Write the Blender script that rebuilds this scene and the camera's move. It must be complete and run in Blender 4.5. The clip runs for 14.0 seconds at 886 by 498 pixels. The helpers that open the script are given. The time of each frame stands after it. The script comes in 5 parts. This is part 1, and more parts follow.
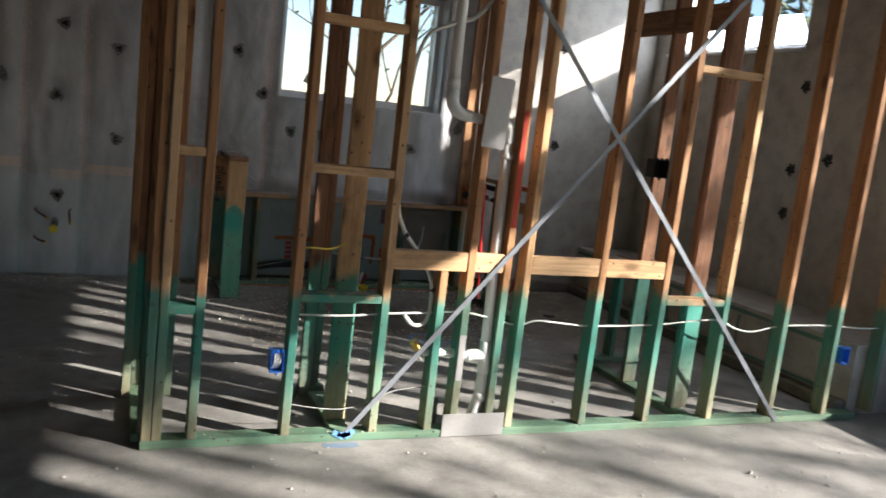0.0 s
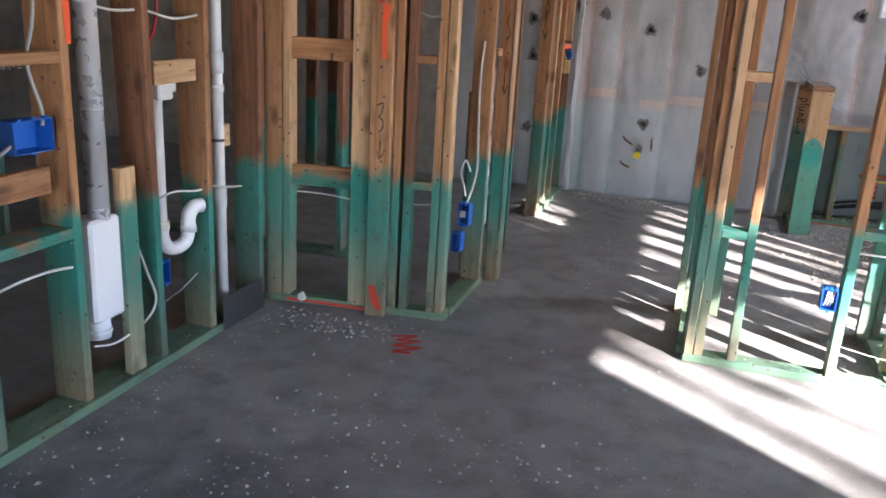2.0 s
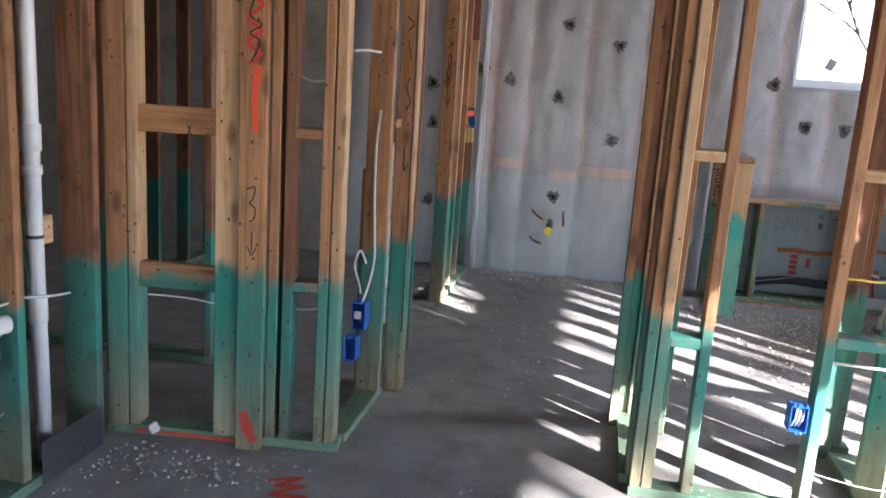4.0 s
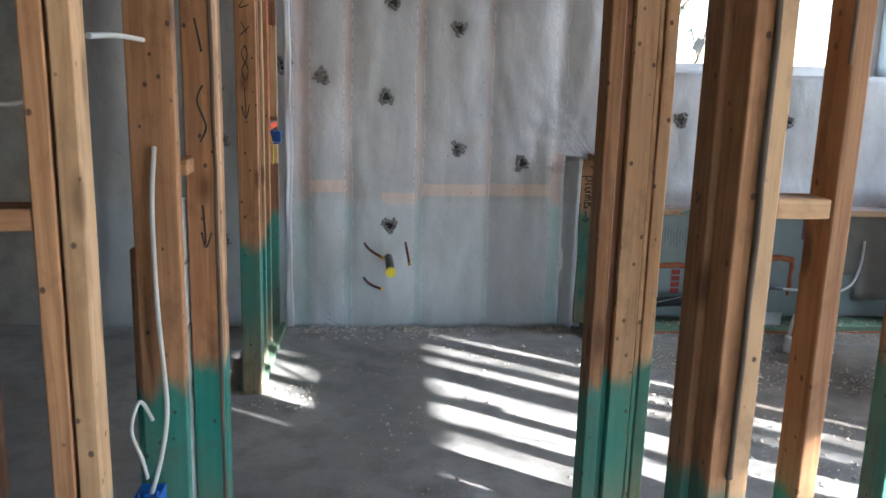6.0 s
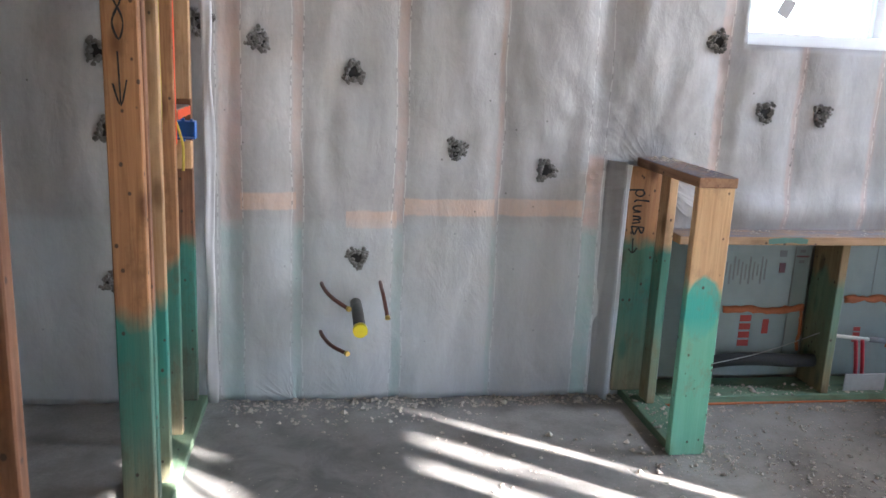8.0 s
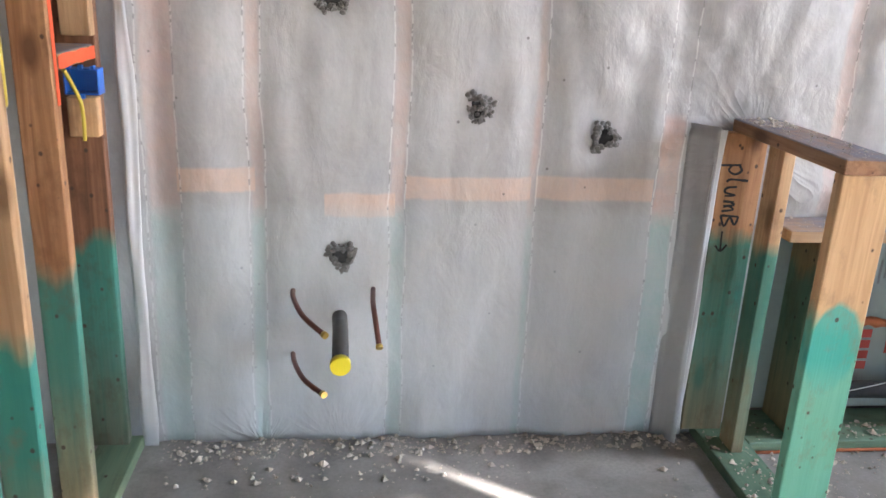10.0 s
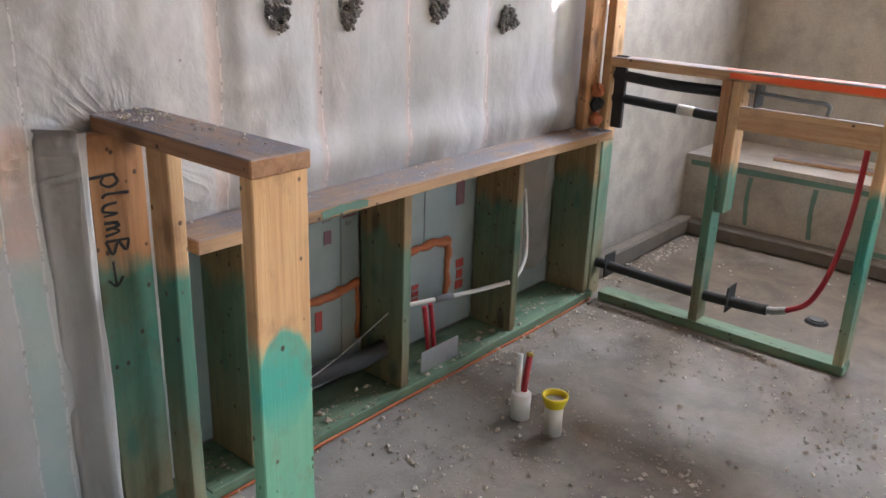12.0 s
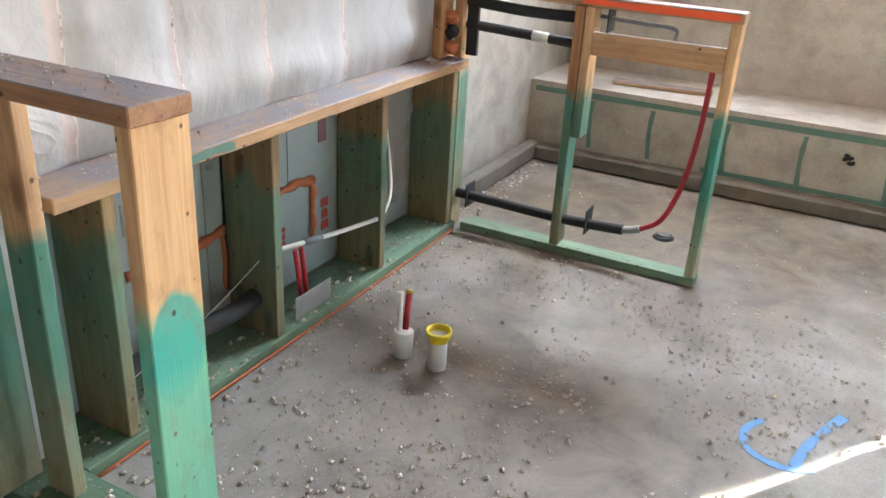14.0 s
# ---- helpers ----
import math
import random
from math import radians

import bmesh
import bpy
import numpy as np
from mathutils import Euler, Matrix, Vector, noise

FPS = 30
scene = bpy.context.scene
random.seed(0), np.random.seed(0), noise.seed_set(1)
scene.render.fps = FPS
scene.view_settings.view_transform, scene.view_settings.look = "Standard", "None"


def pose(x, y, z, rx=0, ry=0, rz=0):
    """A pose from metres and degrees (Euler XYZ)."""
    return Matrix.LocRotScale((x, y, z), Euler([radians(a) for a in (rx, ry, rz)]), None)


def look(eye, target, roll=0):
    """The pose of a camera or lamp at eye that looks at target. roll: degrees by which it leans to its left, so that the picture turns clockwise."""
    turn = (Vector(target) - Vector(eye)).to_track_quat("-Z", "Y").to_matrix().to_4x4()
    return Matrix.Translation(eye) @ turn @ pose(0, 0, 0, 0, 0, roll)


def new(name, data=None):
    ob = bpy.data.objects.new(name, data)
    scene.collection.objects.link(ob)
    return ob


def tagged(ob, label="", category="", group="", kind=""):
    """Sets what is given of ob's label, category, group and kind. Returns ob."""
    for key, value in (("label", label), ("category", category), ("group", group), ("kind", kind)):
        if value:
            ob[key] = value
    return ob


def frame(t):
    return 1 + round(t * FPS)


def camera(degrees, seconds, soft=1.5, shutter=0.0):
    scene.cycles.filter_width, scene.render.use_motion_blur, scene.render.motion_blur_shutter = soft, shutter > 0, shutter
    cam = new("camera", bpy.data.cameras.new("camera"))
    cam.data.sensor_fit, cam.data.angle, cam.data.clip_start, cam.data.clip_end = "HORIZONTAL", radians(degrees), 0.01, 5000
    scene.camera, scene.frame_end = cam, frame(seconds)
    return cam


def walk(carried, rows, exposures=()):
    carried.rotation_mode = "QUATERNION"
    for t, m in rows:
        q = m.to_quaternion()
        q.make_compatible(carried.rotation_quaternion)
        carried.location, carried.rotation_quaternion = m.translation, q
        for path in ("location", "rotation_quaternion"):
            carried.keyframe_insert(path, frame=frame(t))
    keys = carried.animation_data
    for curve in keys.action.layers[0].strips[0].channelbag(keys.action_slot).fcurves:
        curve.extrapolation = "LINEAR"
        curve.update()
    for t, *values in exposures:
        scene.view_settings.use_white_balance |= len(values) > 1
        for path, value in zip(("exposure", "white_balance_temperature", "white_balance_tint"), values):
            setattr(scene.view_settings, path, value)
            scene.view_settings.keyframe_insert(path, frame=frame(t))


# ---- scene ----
cam = camera(57.1, 14.0, shutter=0.2)
PATH = [
    (0, (0.173, 0.471, 1.498), (0.926, 2.298, 1.192), 6.5),
    (0.5, (0.281, 0.526, 1.494), (0.681, 2.453, 1.139), 5.8),
    (1, (0.382, 0.51, 1.48), (0.382, 2.464, 1.055), 4.9),
    (1.5, (0.356, 0.401, 1.488), (0.023, 2.307, 0.982), 3.4),
    (2, (0.294, 0.334, 1.48), (-0.285, 2.161, 0.908), 3.1),
    (2.5, (0.27, 0.297, 1.479), (-0.367, 2.102, 0.899), 2.9),
    (3, (0.23, 0.432, 1.47), (-0.366, 2.26, 0.916), 2.8),
    (3.5, (0.189, 0.717, 1.497), (-0.291, 2.598, 1.016), 3.0),
    (4, (0.096, 1.035, 1.481), (-0.26, 2.958, 1.065), 3.7),
    (4.2, (0.028, 1.179, 1.492), (-0.281, 3.113, 1.084), 3.5),
    (6.3, (-0.345, 2.744, 1.49), (-0.151, 4.69, 1.073), 1.4),
    (6.5, (-0.341, 2.921, 1.517), (-0.159, 4.866, 1.087), 1.2),
    (7, (-0.383, 3.28, 1.494), (-0.209, 5.222, 1.046), 1.7),
    (7.5, (-0.415, 3.628, 1.469), (-0.129, 5.559, 1.033), 2.4),
    (7.7, (-0.406, 3.772, 1.46), (-0.103, 5.7, 1.021), 2.5),
    (9.8, (-0.22, 4.825, 1.429), (-0.002, 6.713, 0.806), 2.6),
    (10, (-0.206, 4.912, 1.433), (0.023, 6.798, 0.808), 2.6),
    (10.5, (-0.152, 5.078, 1.45), (0.353, 6.908, 0.819), 2.1),
    (11, (-0.118, 5.204, 1.475), (0.901, 6.82, 0.885), 2.0),
    (11.5, (-0.048, 5.325, 1.462), (1.277, 6.694, 0.854), 2.1),
    (12, (0.055, 5.46, 1.443), (1.502, 6.663, 0.766), 2.0),
    (12.5, (0.07, 5.541, 1.437), (1.575, 6.622, 0.684), 3.0),
    (13, (0.046, 5.588, 1.438), (1.608, 6.548, 0.638), 3.4),
    (13.5, (0.04, 5.604, 1.433), (1.629, 6.494, 0.608), 3.2),
    (14, (0.034, 5.628, 1.435), (1.666, 6.444, 0.616), 3.3),
]
EXPOSURES = [
    (0.0, 2.00, 6300, 12), (0.5, 2.35, 6250, 13), (1.0, 3.00, 6150, 15), (1.5, 3.70, 6050, 19), (2.5, 4.25, 5950, 22), (3.3, 4.30, 5900, 22), (4.0, 4.05, 5850, 20),
    (6.5, 4.25, 5650, 11), (7.5, 4.40, 5850, 16), (10.0, 5.03, 6200, 19), (10.5, 4.98, 6300, 18), (11.0, 4.70, 6450, 20), (11.7, 4.58, 6600, 20), (12.5, 4.92, 6500, 17), (13.2, 5.24, 6450, 14), (14.0, 5.24, 6450, 14),
]
walk(cam, [(t, look(eye, target, roll)) for t, eye, target, roll in PATH], EXPOSURES)

# ---- world, sun, large lights ----
SUN_AZ, SUN_EL = math.atan2(0.80, -0.60), math.atan(0.42)
world = bpy.data.worlds.new("sky")
scene.world = world
world.use_nodes = True
wn = world.node_tree
sky = wn.nodes.new("ShaderNodeTexSky")
sky.sky_type, sky.sun_disc = "NISHITA", False
sky.sun_elevation, sky.sun_rotation = SUN_EL, SUN_AZ
wn.links.new(sky.outputs[0], wn.nodes["Background"].inputs[0])
wn.nodes["Background"].inputs[1].default_value = 0.075
sky.dust_density, sky.ozone_density = 0.2, 2.0

sun = new("sun", bpy.data.lights.new("sun", "SUN"))
sun.data.energy, sun.data.angle, sun.data.color = 5.0, radians(0.6), (1.0, 0.94, 0.84)
sun.matrix_world = look((0, 0, 0), (-0.80, 0.60, -0.42))


def sky_lamp(name, eye, target, sx, sy, power, color=(0.81, 0.91, 1.0)):
    """A rectangular lamp for the sky's light in an opening, found or added."""
    ob = new(name, bpy.data.lights.new(name, "AREA"))
    ob.data.shape, ob.data.size, ob.data.size_y = "RECTANGLE", sx, sy
    ob.data.energy, ob.data.color = power, color
    ob.matrix_world = look(eye, target)
    return ob


sky_lamp("daylight_east_door", (5.1, 1.6, 1.55), (0, 1.6, 1.3), 3.2, 2.0, 2.5)
sky_lamp("daylight_high_window", (5.12, 6.35, 2.74), (1.0, 6.4, 0.5), 1.36, 0.66, 9)
# weak fill lamp from the south, added to brighten the framing
sky_lamp("daylight_south_door", (-0.2, -2.9, 1.3), (-0.2, 3, 1.2), 2.2, 2.2, 0.2)


# ---- materials ----
def nodes_of(name, rough=0.6, metal=0.0):
    m = bpy.data.materials.new(name)
    m.use_nodes = True
    nt = m.node_tree
    b = nt.nodes["Principled BSDF"]
    b.inputs["Roughness"].default_value, b.inputs["Metallic"].default_value = rough, metal
    return m, nt, b


def nd(nt, kind, **values):
    n = nt.nodes.new(kind)
    for key, v in values.items():
        n.inputs[key].default_value = v
    return n


def ramp(nt, src, stops):
    r = nt.nodes.new("ShaderNodeValToRGB")
    while len(r.color_ramp.elements) < len(stops):
        r.color_ramp.elements.new(0.5)
    for e, (p, c) in zip(r.color_ramp.elements, stops):
        e.position, e.color = p, (*c, 1) if len(c) == 3 else c
    nt.links.new(src, r.inputs[0])
    return r.outputs[0]


def mix(nt, fac, a, b, mode="MIX"):
    n = nt.nodes.new("ShaderNodeMix")
    n.data_type, n.blend_type = "RGBA", mode
    for sock, v in ((n.inputs[0], fac), (n.inputs[6], a), (n.inputs[7], b)):
        if isinstance(v, (int, float)):
            sock.default_value = v
        elif isinstance(v, tuple):
            sock.default_value = (*v, 1)
        else:
            nt.links.new(v, sock)
    return n.outputs[2]


def calc(nt, op, a, b=0.0, c=None, clamp=False):
    n = nt.nodes.new("ShaderNodeMath")
    n.operation, n.use_clamp = op, clamp
    for i, v in enumerate((a, b) if c is None else (a, b, c)):
        if isinstance(v, (int, float)):
            n.inputs[i].default_value = v
        else:
            nt.links.new(v, n.inputs[i])
    return n.outputs[0]


def noise_tex(nt, vec, scale, detail=4.0, rough=0.55, distort=0.0):
    n = nd(nt, "ShaderNodeTexNoise", Scale=scale, Detail=detail, Roughness=rough, Distortion=distort)
    if vec is not None:
        nt.links.new(vec, n.inputs["Vector"])
    return n.outputs["Fac"]


def mapped(nt, vec, scale=(1, 1, 1), loc=None):
    m = nt.nodes.new("ShaderNodeMapping")
    m.inputs["Scale"].default_value = scale
    nt.links.new(vec, m.inputs["Vector"])
    if loc is not None:
        nt.links.new(loc, m.inputs["Location"])
    return m.outputs[0]


def bump(nt, b, height, strength=0.3, dist=0.01):
    n = nd(nt, "ShaderNodeBump", Strength=strength, Distance=dist)
    nt.links.new(height, n.inputs["Height"])
    nt.links.new(n.outputs[0], b.inputs["Normal"])


def world_pos(nt):
    g = nt.nodes.new("ShaderNodeNewGeometry")
    s = nt.nodes.new("ShaderNodeSeparateXYZ")
    nt.links.new(g.outputs["Position"], s.inputs[0])
    return g.outputs["Position"], s.outputs


def lumber_material(name, pale, deep, sprayed=True, top=0.735, dusty=False, low=0.42, full=0.92, tint=((0.012, 0.125, 0.098), (0.03, 0.275, 0.215)), burst=None):
    """Sawn softwood with grain along the piece; the frames are sprayed green up to knee height."""
    m, nt, b = nodes_of(name, 0.72)
    tc = nt.nodes.new("ShaderNodeTexCoord")
    info = nt.nodes.new("ShaderNodeObjectInfo")
    shift = nt.nodes.new("ShaderNodeCombineXYZ")
    for i, k in enumerate((7.3, 3.1, 11.7)):
        nt.links.new(calc(nt, "MULTIPLY", info.outputs["Random"], k), shift.inputs[i])
    grain_v = mapped(nt, tc.outputs["Object"], (1, 1, 0.045), shift.outputs[0])
    grain = noise_tex(nt, grain_v, 42, 5, 0.62, 0.9)
    fine = noise_tex(nt, mapped(nt, tc.outputs["Object"], (1, 1, 0.02), shift.outputs[0]), 190, 3)
    broad = noise_tex(nt, mapped(nt, tc.outputs["Object"], (1, 1, 0.3), shift.outputs[0]), 5, 3)
    col = ramp(nt, grain, [(0.32, deep), (0.58, pale)])
    col = mix(nt, calc(nt, "MULTIPLY", fine, 0.4), col, deep)
    dark = tuple(c * 0.62 for c in deep)
    col = mix(nt, ramp(nt, broad, [(0.42, (0, 0, 0)), (0.75, (0.55, 0.55, 0.55))]), col, deep)
    vor = nd(nt, "ShaderNodeTexVoronoi", Scale=9.0, Randomness=1.0)
    nt.links.new(mapped(nt, tc.outputs["Object"], (1, 1, 0.42), shift.outputs[0]), vor.inputs["Vector"])
    knot = ramp(nt, vor.outputs["Distance"], [(0.1, (1, 1, 1)), (0.24, (0, 0, 0))])
    col = mix(nt, knot, col, dark)
    tone = ramp(nt, info.outputs["Random"], [(0.0, (0.78, 0.74, 0.7)), (0.5, (1, 1, 1)), (1.0, (1.1, 1.04, 0.96))])
    col = mix(nt, 1.0, col, tone, "MULTIPLY")
    if sprayed:
        pos, xyz = world_pos(nt)
        rag = noise_tex(nt, mapped(nt, pos, (1, 1, 0.5)), 9, 3)
        rnd = calc(nt, "MULTIPLY_ADD", info.outputs["Random"], 0.06, top - 0.03)
        edge = calc(nt, "MULTIPLY_ADD", calc(nt, "SUBTRACT", rag, 0.5), 0.22, rnd)
        under = calc(nt, "DIVIDE", calc(nt, "SUBTRACT", edge, xyz[2]), 0.055, clamp=True)
        thin = noise_tex(nt, mapped(nt, pos, (1, 1, 0.35)), 3.2, 4)
        thinned = ramp(nt, xyz[2], [(0.02, (low,) * 3), (0.42, (full,) * 3)])
        cover = calc(nt, "MULTIPLY", under, calc(nt, "MULTIPLY", thinned, calc(nt, "MULTIPLY_ADD", thin, 0.7, 0.62), clamp=True), clamp=True)
        teal = mix(nt, noise_tex(nt, grain_v, 20, 4), *tint)
        col = mix(nt, cover, col, teal)
        if burst:
            # one thick burst of the spray can
            cx, cz, rx, rz = burst
            dx = calc(nt, "DIVIDE", calc(nt, "SUBTRACT", xyz[0], cx), rx)
            dz = calc(nt, "DIVIDE", calc(nt, "SUBTRACT", xyz[2], cz), rz)
            d = calc(nt, "SQRT", calc(nt, "ADD", calc(nt, "MULTIPLY", dx, dx), calc(nt, "MULTIPLY", dz, dz)))
            d = calc(nt, "MULTIPLY_ADD", calc(nt, "SUBTRACT", rag, 0.5), 0.7, d)
            soft = calc(nt, "DIVIDE", calc(nt, "SUBTRACT", xyz[2], cz - 1.1 * rz), rz * 0.9, clamp=True)
            col = mix(nt, calc(nt, "MULTIPLY", calc(nt, "DIVIDE", calc(nt, "SUBTRACT", 1.0, d), 0.14, clamp=True), calc(nt, "MULTIPLY", soft, 0.92)), col, (0.035, 0.36, 0.30))
    dots = nd(nt, "ShaderNodeTexVoronoi", Scale=22.0, Randomness=1.0)
    nt.links.new(mapped(nt, tc.outputs["Object"], (1, 1, 0.8), shift.outputs[0]), dots.inputs["Vector"])
    col = mix(nt, ramp(nt, dots.outputs["Distance"], [(0.09, (0.9, 0.9, 0.9)), (0.14, (0, 0, 0))]), col, (0.05, 0.03, 0.02))
    smudge = noise_tex(nt, mapped(nt, tc.outputs["Object"], (1, 1, 0.6), shift.outputs[0]), 11, 5, 0.7)
    col = mix(nt, ramp(nt, smudge, [(0.52, (0, 0, 0)), (0.74, (0.6, 0.6, 0.6))]), col, tuple(c * 0.45 for c in deep))
    if dusty:
        g = nt.nodes.new("ShaderNodeNewGeometry")
        sep = nt.nodes.new("ShaderNodeSeparateXYZ")
        nt.links.new(g.outputs["Normal"], sep.inputs[0])
        up = calc(nt, "MULTIPLY", calc(nt, "GREATER_THAN", sep.outputs[2], 0.7), calc(nt, "MULTIPLY_ADD", smudge, 3.0, -0.7, clamp=True), clamp=True)
        col = mix(nt, up, col, (0.19, 0.175, 0.19))
    nt.links.new(col, b.inputs["Base Color"])
    bump(nt, b, calc(nt, "ADD", grain, calc(nt, "MULTIPLY", fine, 0.6)), 0.3, 0.004)
    return m


wood = lumber_material("framing lumber", (0.50, 0.27, 0.125), (0.25, 0.11, 0.045))
# for darker boards, and for wood whose shade is put into its colour
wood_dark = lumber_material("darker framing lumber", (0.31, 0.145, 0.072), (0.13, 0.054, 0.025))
wood_pale = lumber_material("pale framing lumber", (0.68, 0.46, 0.26), (0.43, 0.25, 0.12))
wood_raw = lumber_material("unsprayed lumber", (0.5, 0.33, 0.19), (0.33, 0.18, 0.09), sprayed=False, dusty=True)
wood_cap = lumber_material("weathered cap lumber", (0.37, 0.21, 0.115), (0.23, 0.115, 0.06), sprayed=False, dusty=True)
wood_ledge = lumber_material("sparsely sprayed lumber", (0.36, 0.26, 0.135), (0.2, 0.135, 0.07), top=0.61, low=0.1, full=0.6)
wood_mint = lumber_material("mint-washed lumber", (0.66, 0.46, 0.27), (0.46, 0.29, 0.15), top=0.645, low=1.0, full=1.35, tint=((0.09, 0.33, 0.22), (0.20, 0.50, 0.36)), burst=(1.010, 0.585, 0.078, 0.135))
wood_plate = lumber_material("green treated plate", (0.27, 0.27, 0.15), (0.15, 0.16, 0.085), top=0.95)


def concrete(name, light, dark, rough=0.8, wet=0.0, stains_and_shade=()):
    m, nt, b = nodes_of(name, rough)
    pos, xyz = world_pos(nt)
    big = noise_tex(nt, pos, 0.9, 5, 0.6, 0.4)
    mid = noise_tex(nt, pos, 6, 5, 0.6)
    fine = noise_tex(nt, pos, 85, 4, 0.7)
    col = ramp(nt, big, [(0.3, dark), (0.66, light)])
    col = mix(nt, ramp(nt, mid, [(0.44, (0, 0, 0)), (0.68, (0.62, 0.62, 0.62))]), col, tuple(c * 0.66 for c in dark))
    col = mix(nt, ramp(nt, fine, [(0.35, (0.28, 0.28, 0.28)), (0.6, (0, 0, 0))]), col, tuple(c * 0.5 for c in dark))
    # ragged-rimmed patches of another tone: stains, and shade put into the colour
    for cx, cy, rx, ry, low, high in stains_and_shade:
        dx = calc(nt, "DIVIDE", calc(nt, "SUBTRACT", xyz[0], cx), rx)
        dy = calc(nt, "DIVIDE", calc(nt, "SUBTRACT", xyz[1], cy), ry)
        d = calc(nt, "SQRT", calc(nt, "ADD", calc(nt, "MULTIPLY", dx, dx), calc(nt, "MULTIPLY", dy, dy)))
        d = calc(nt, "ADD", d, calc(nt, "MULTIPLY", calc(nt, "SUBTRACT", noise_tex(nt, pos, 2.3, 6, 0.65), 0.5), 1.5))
        patch_mask = ramp(nt, d, [(0.3, (1, 1, 1)), (1.0, (0, 0, 0))])
        patch_tone = ramp(nt, noise_tex(nt, pos, 4.5, 6, 0.7, 0.6), [(0.36, low), (0.64, high)])
        col = mix(nt, patch_mask, col, patch_tone)
    nt.links.new(col, b.inputs["Base Color"])
    nt.links.new(ramp(nt, big, [(0.3, (rough - wet,) * 3), (0.7, (rough,) * 3)]), b.inputs["Roughness"])
    bump(nt, b, calc(nt, "ADD", mid, calc(nt, "MULTIPLY", fine, 0.35)), 0.3, 0.006)
    return m


# the brown patch at (3.75, 6.3) also paints in shade near the east wall
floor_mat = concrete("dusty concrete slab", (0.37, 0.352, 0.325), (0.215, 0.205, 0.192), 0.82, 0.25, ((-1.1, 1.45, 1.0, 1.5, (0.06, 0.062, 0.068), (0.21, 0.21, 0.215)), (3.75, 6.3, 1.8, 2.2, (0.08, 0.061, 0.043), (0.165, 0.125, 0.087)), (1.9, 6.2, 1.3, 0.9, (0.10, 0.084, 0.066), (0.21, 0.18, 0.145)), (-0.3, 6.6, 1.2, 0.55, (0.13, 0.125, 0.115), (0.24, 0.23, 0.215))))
wall_mat = concrete("foundation concrete", (0.50, 0.465, 0.42), (0.36, 0.33, 0.295))
curb_mat = concrete("dark brown concrete", (0.19, 0.165, 0.135), (0.12, 0.105, 0.088))
crumb_pale = concrete("pale mortar crumbs", (0.64, 0.575, 0.49), (0.48, 0.425, 0.355))
crumb_mat = concrete("concrete crumbs", (0.50, 0.475, 0.435), (0.36, 0.34, 0.31))
ceiling_mat = concrete("unfinished ceiling", (0.3, 0.23, 0.16), (0.2, 0.14, 0.09))


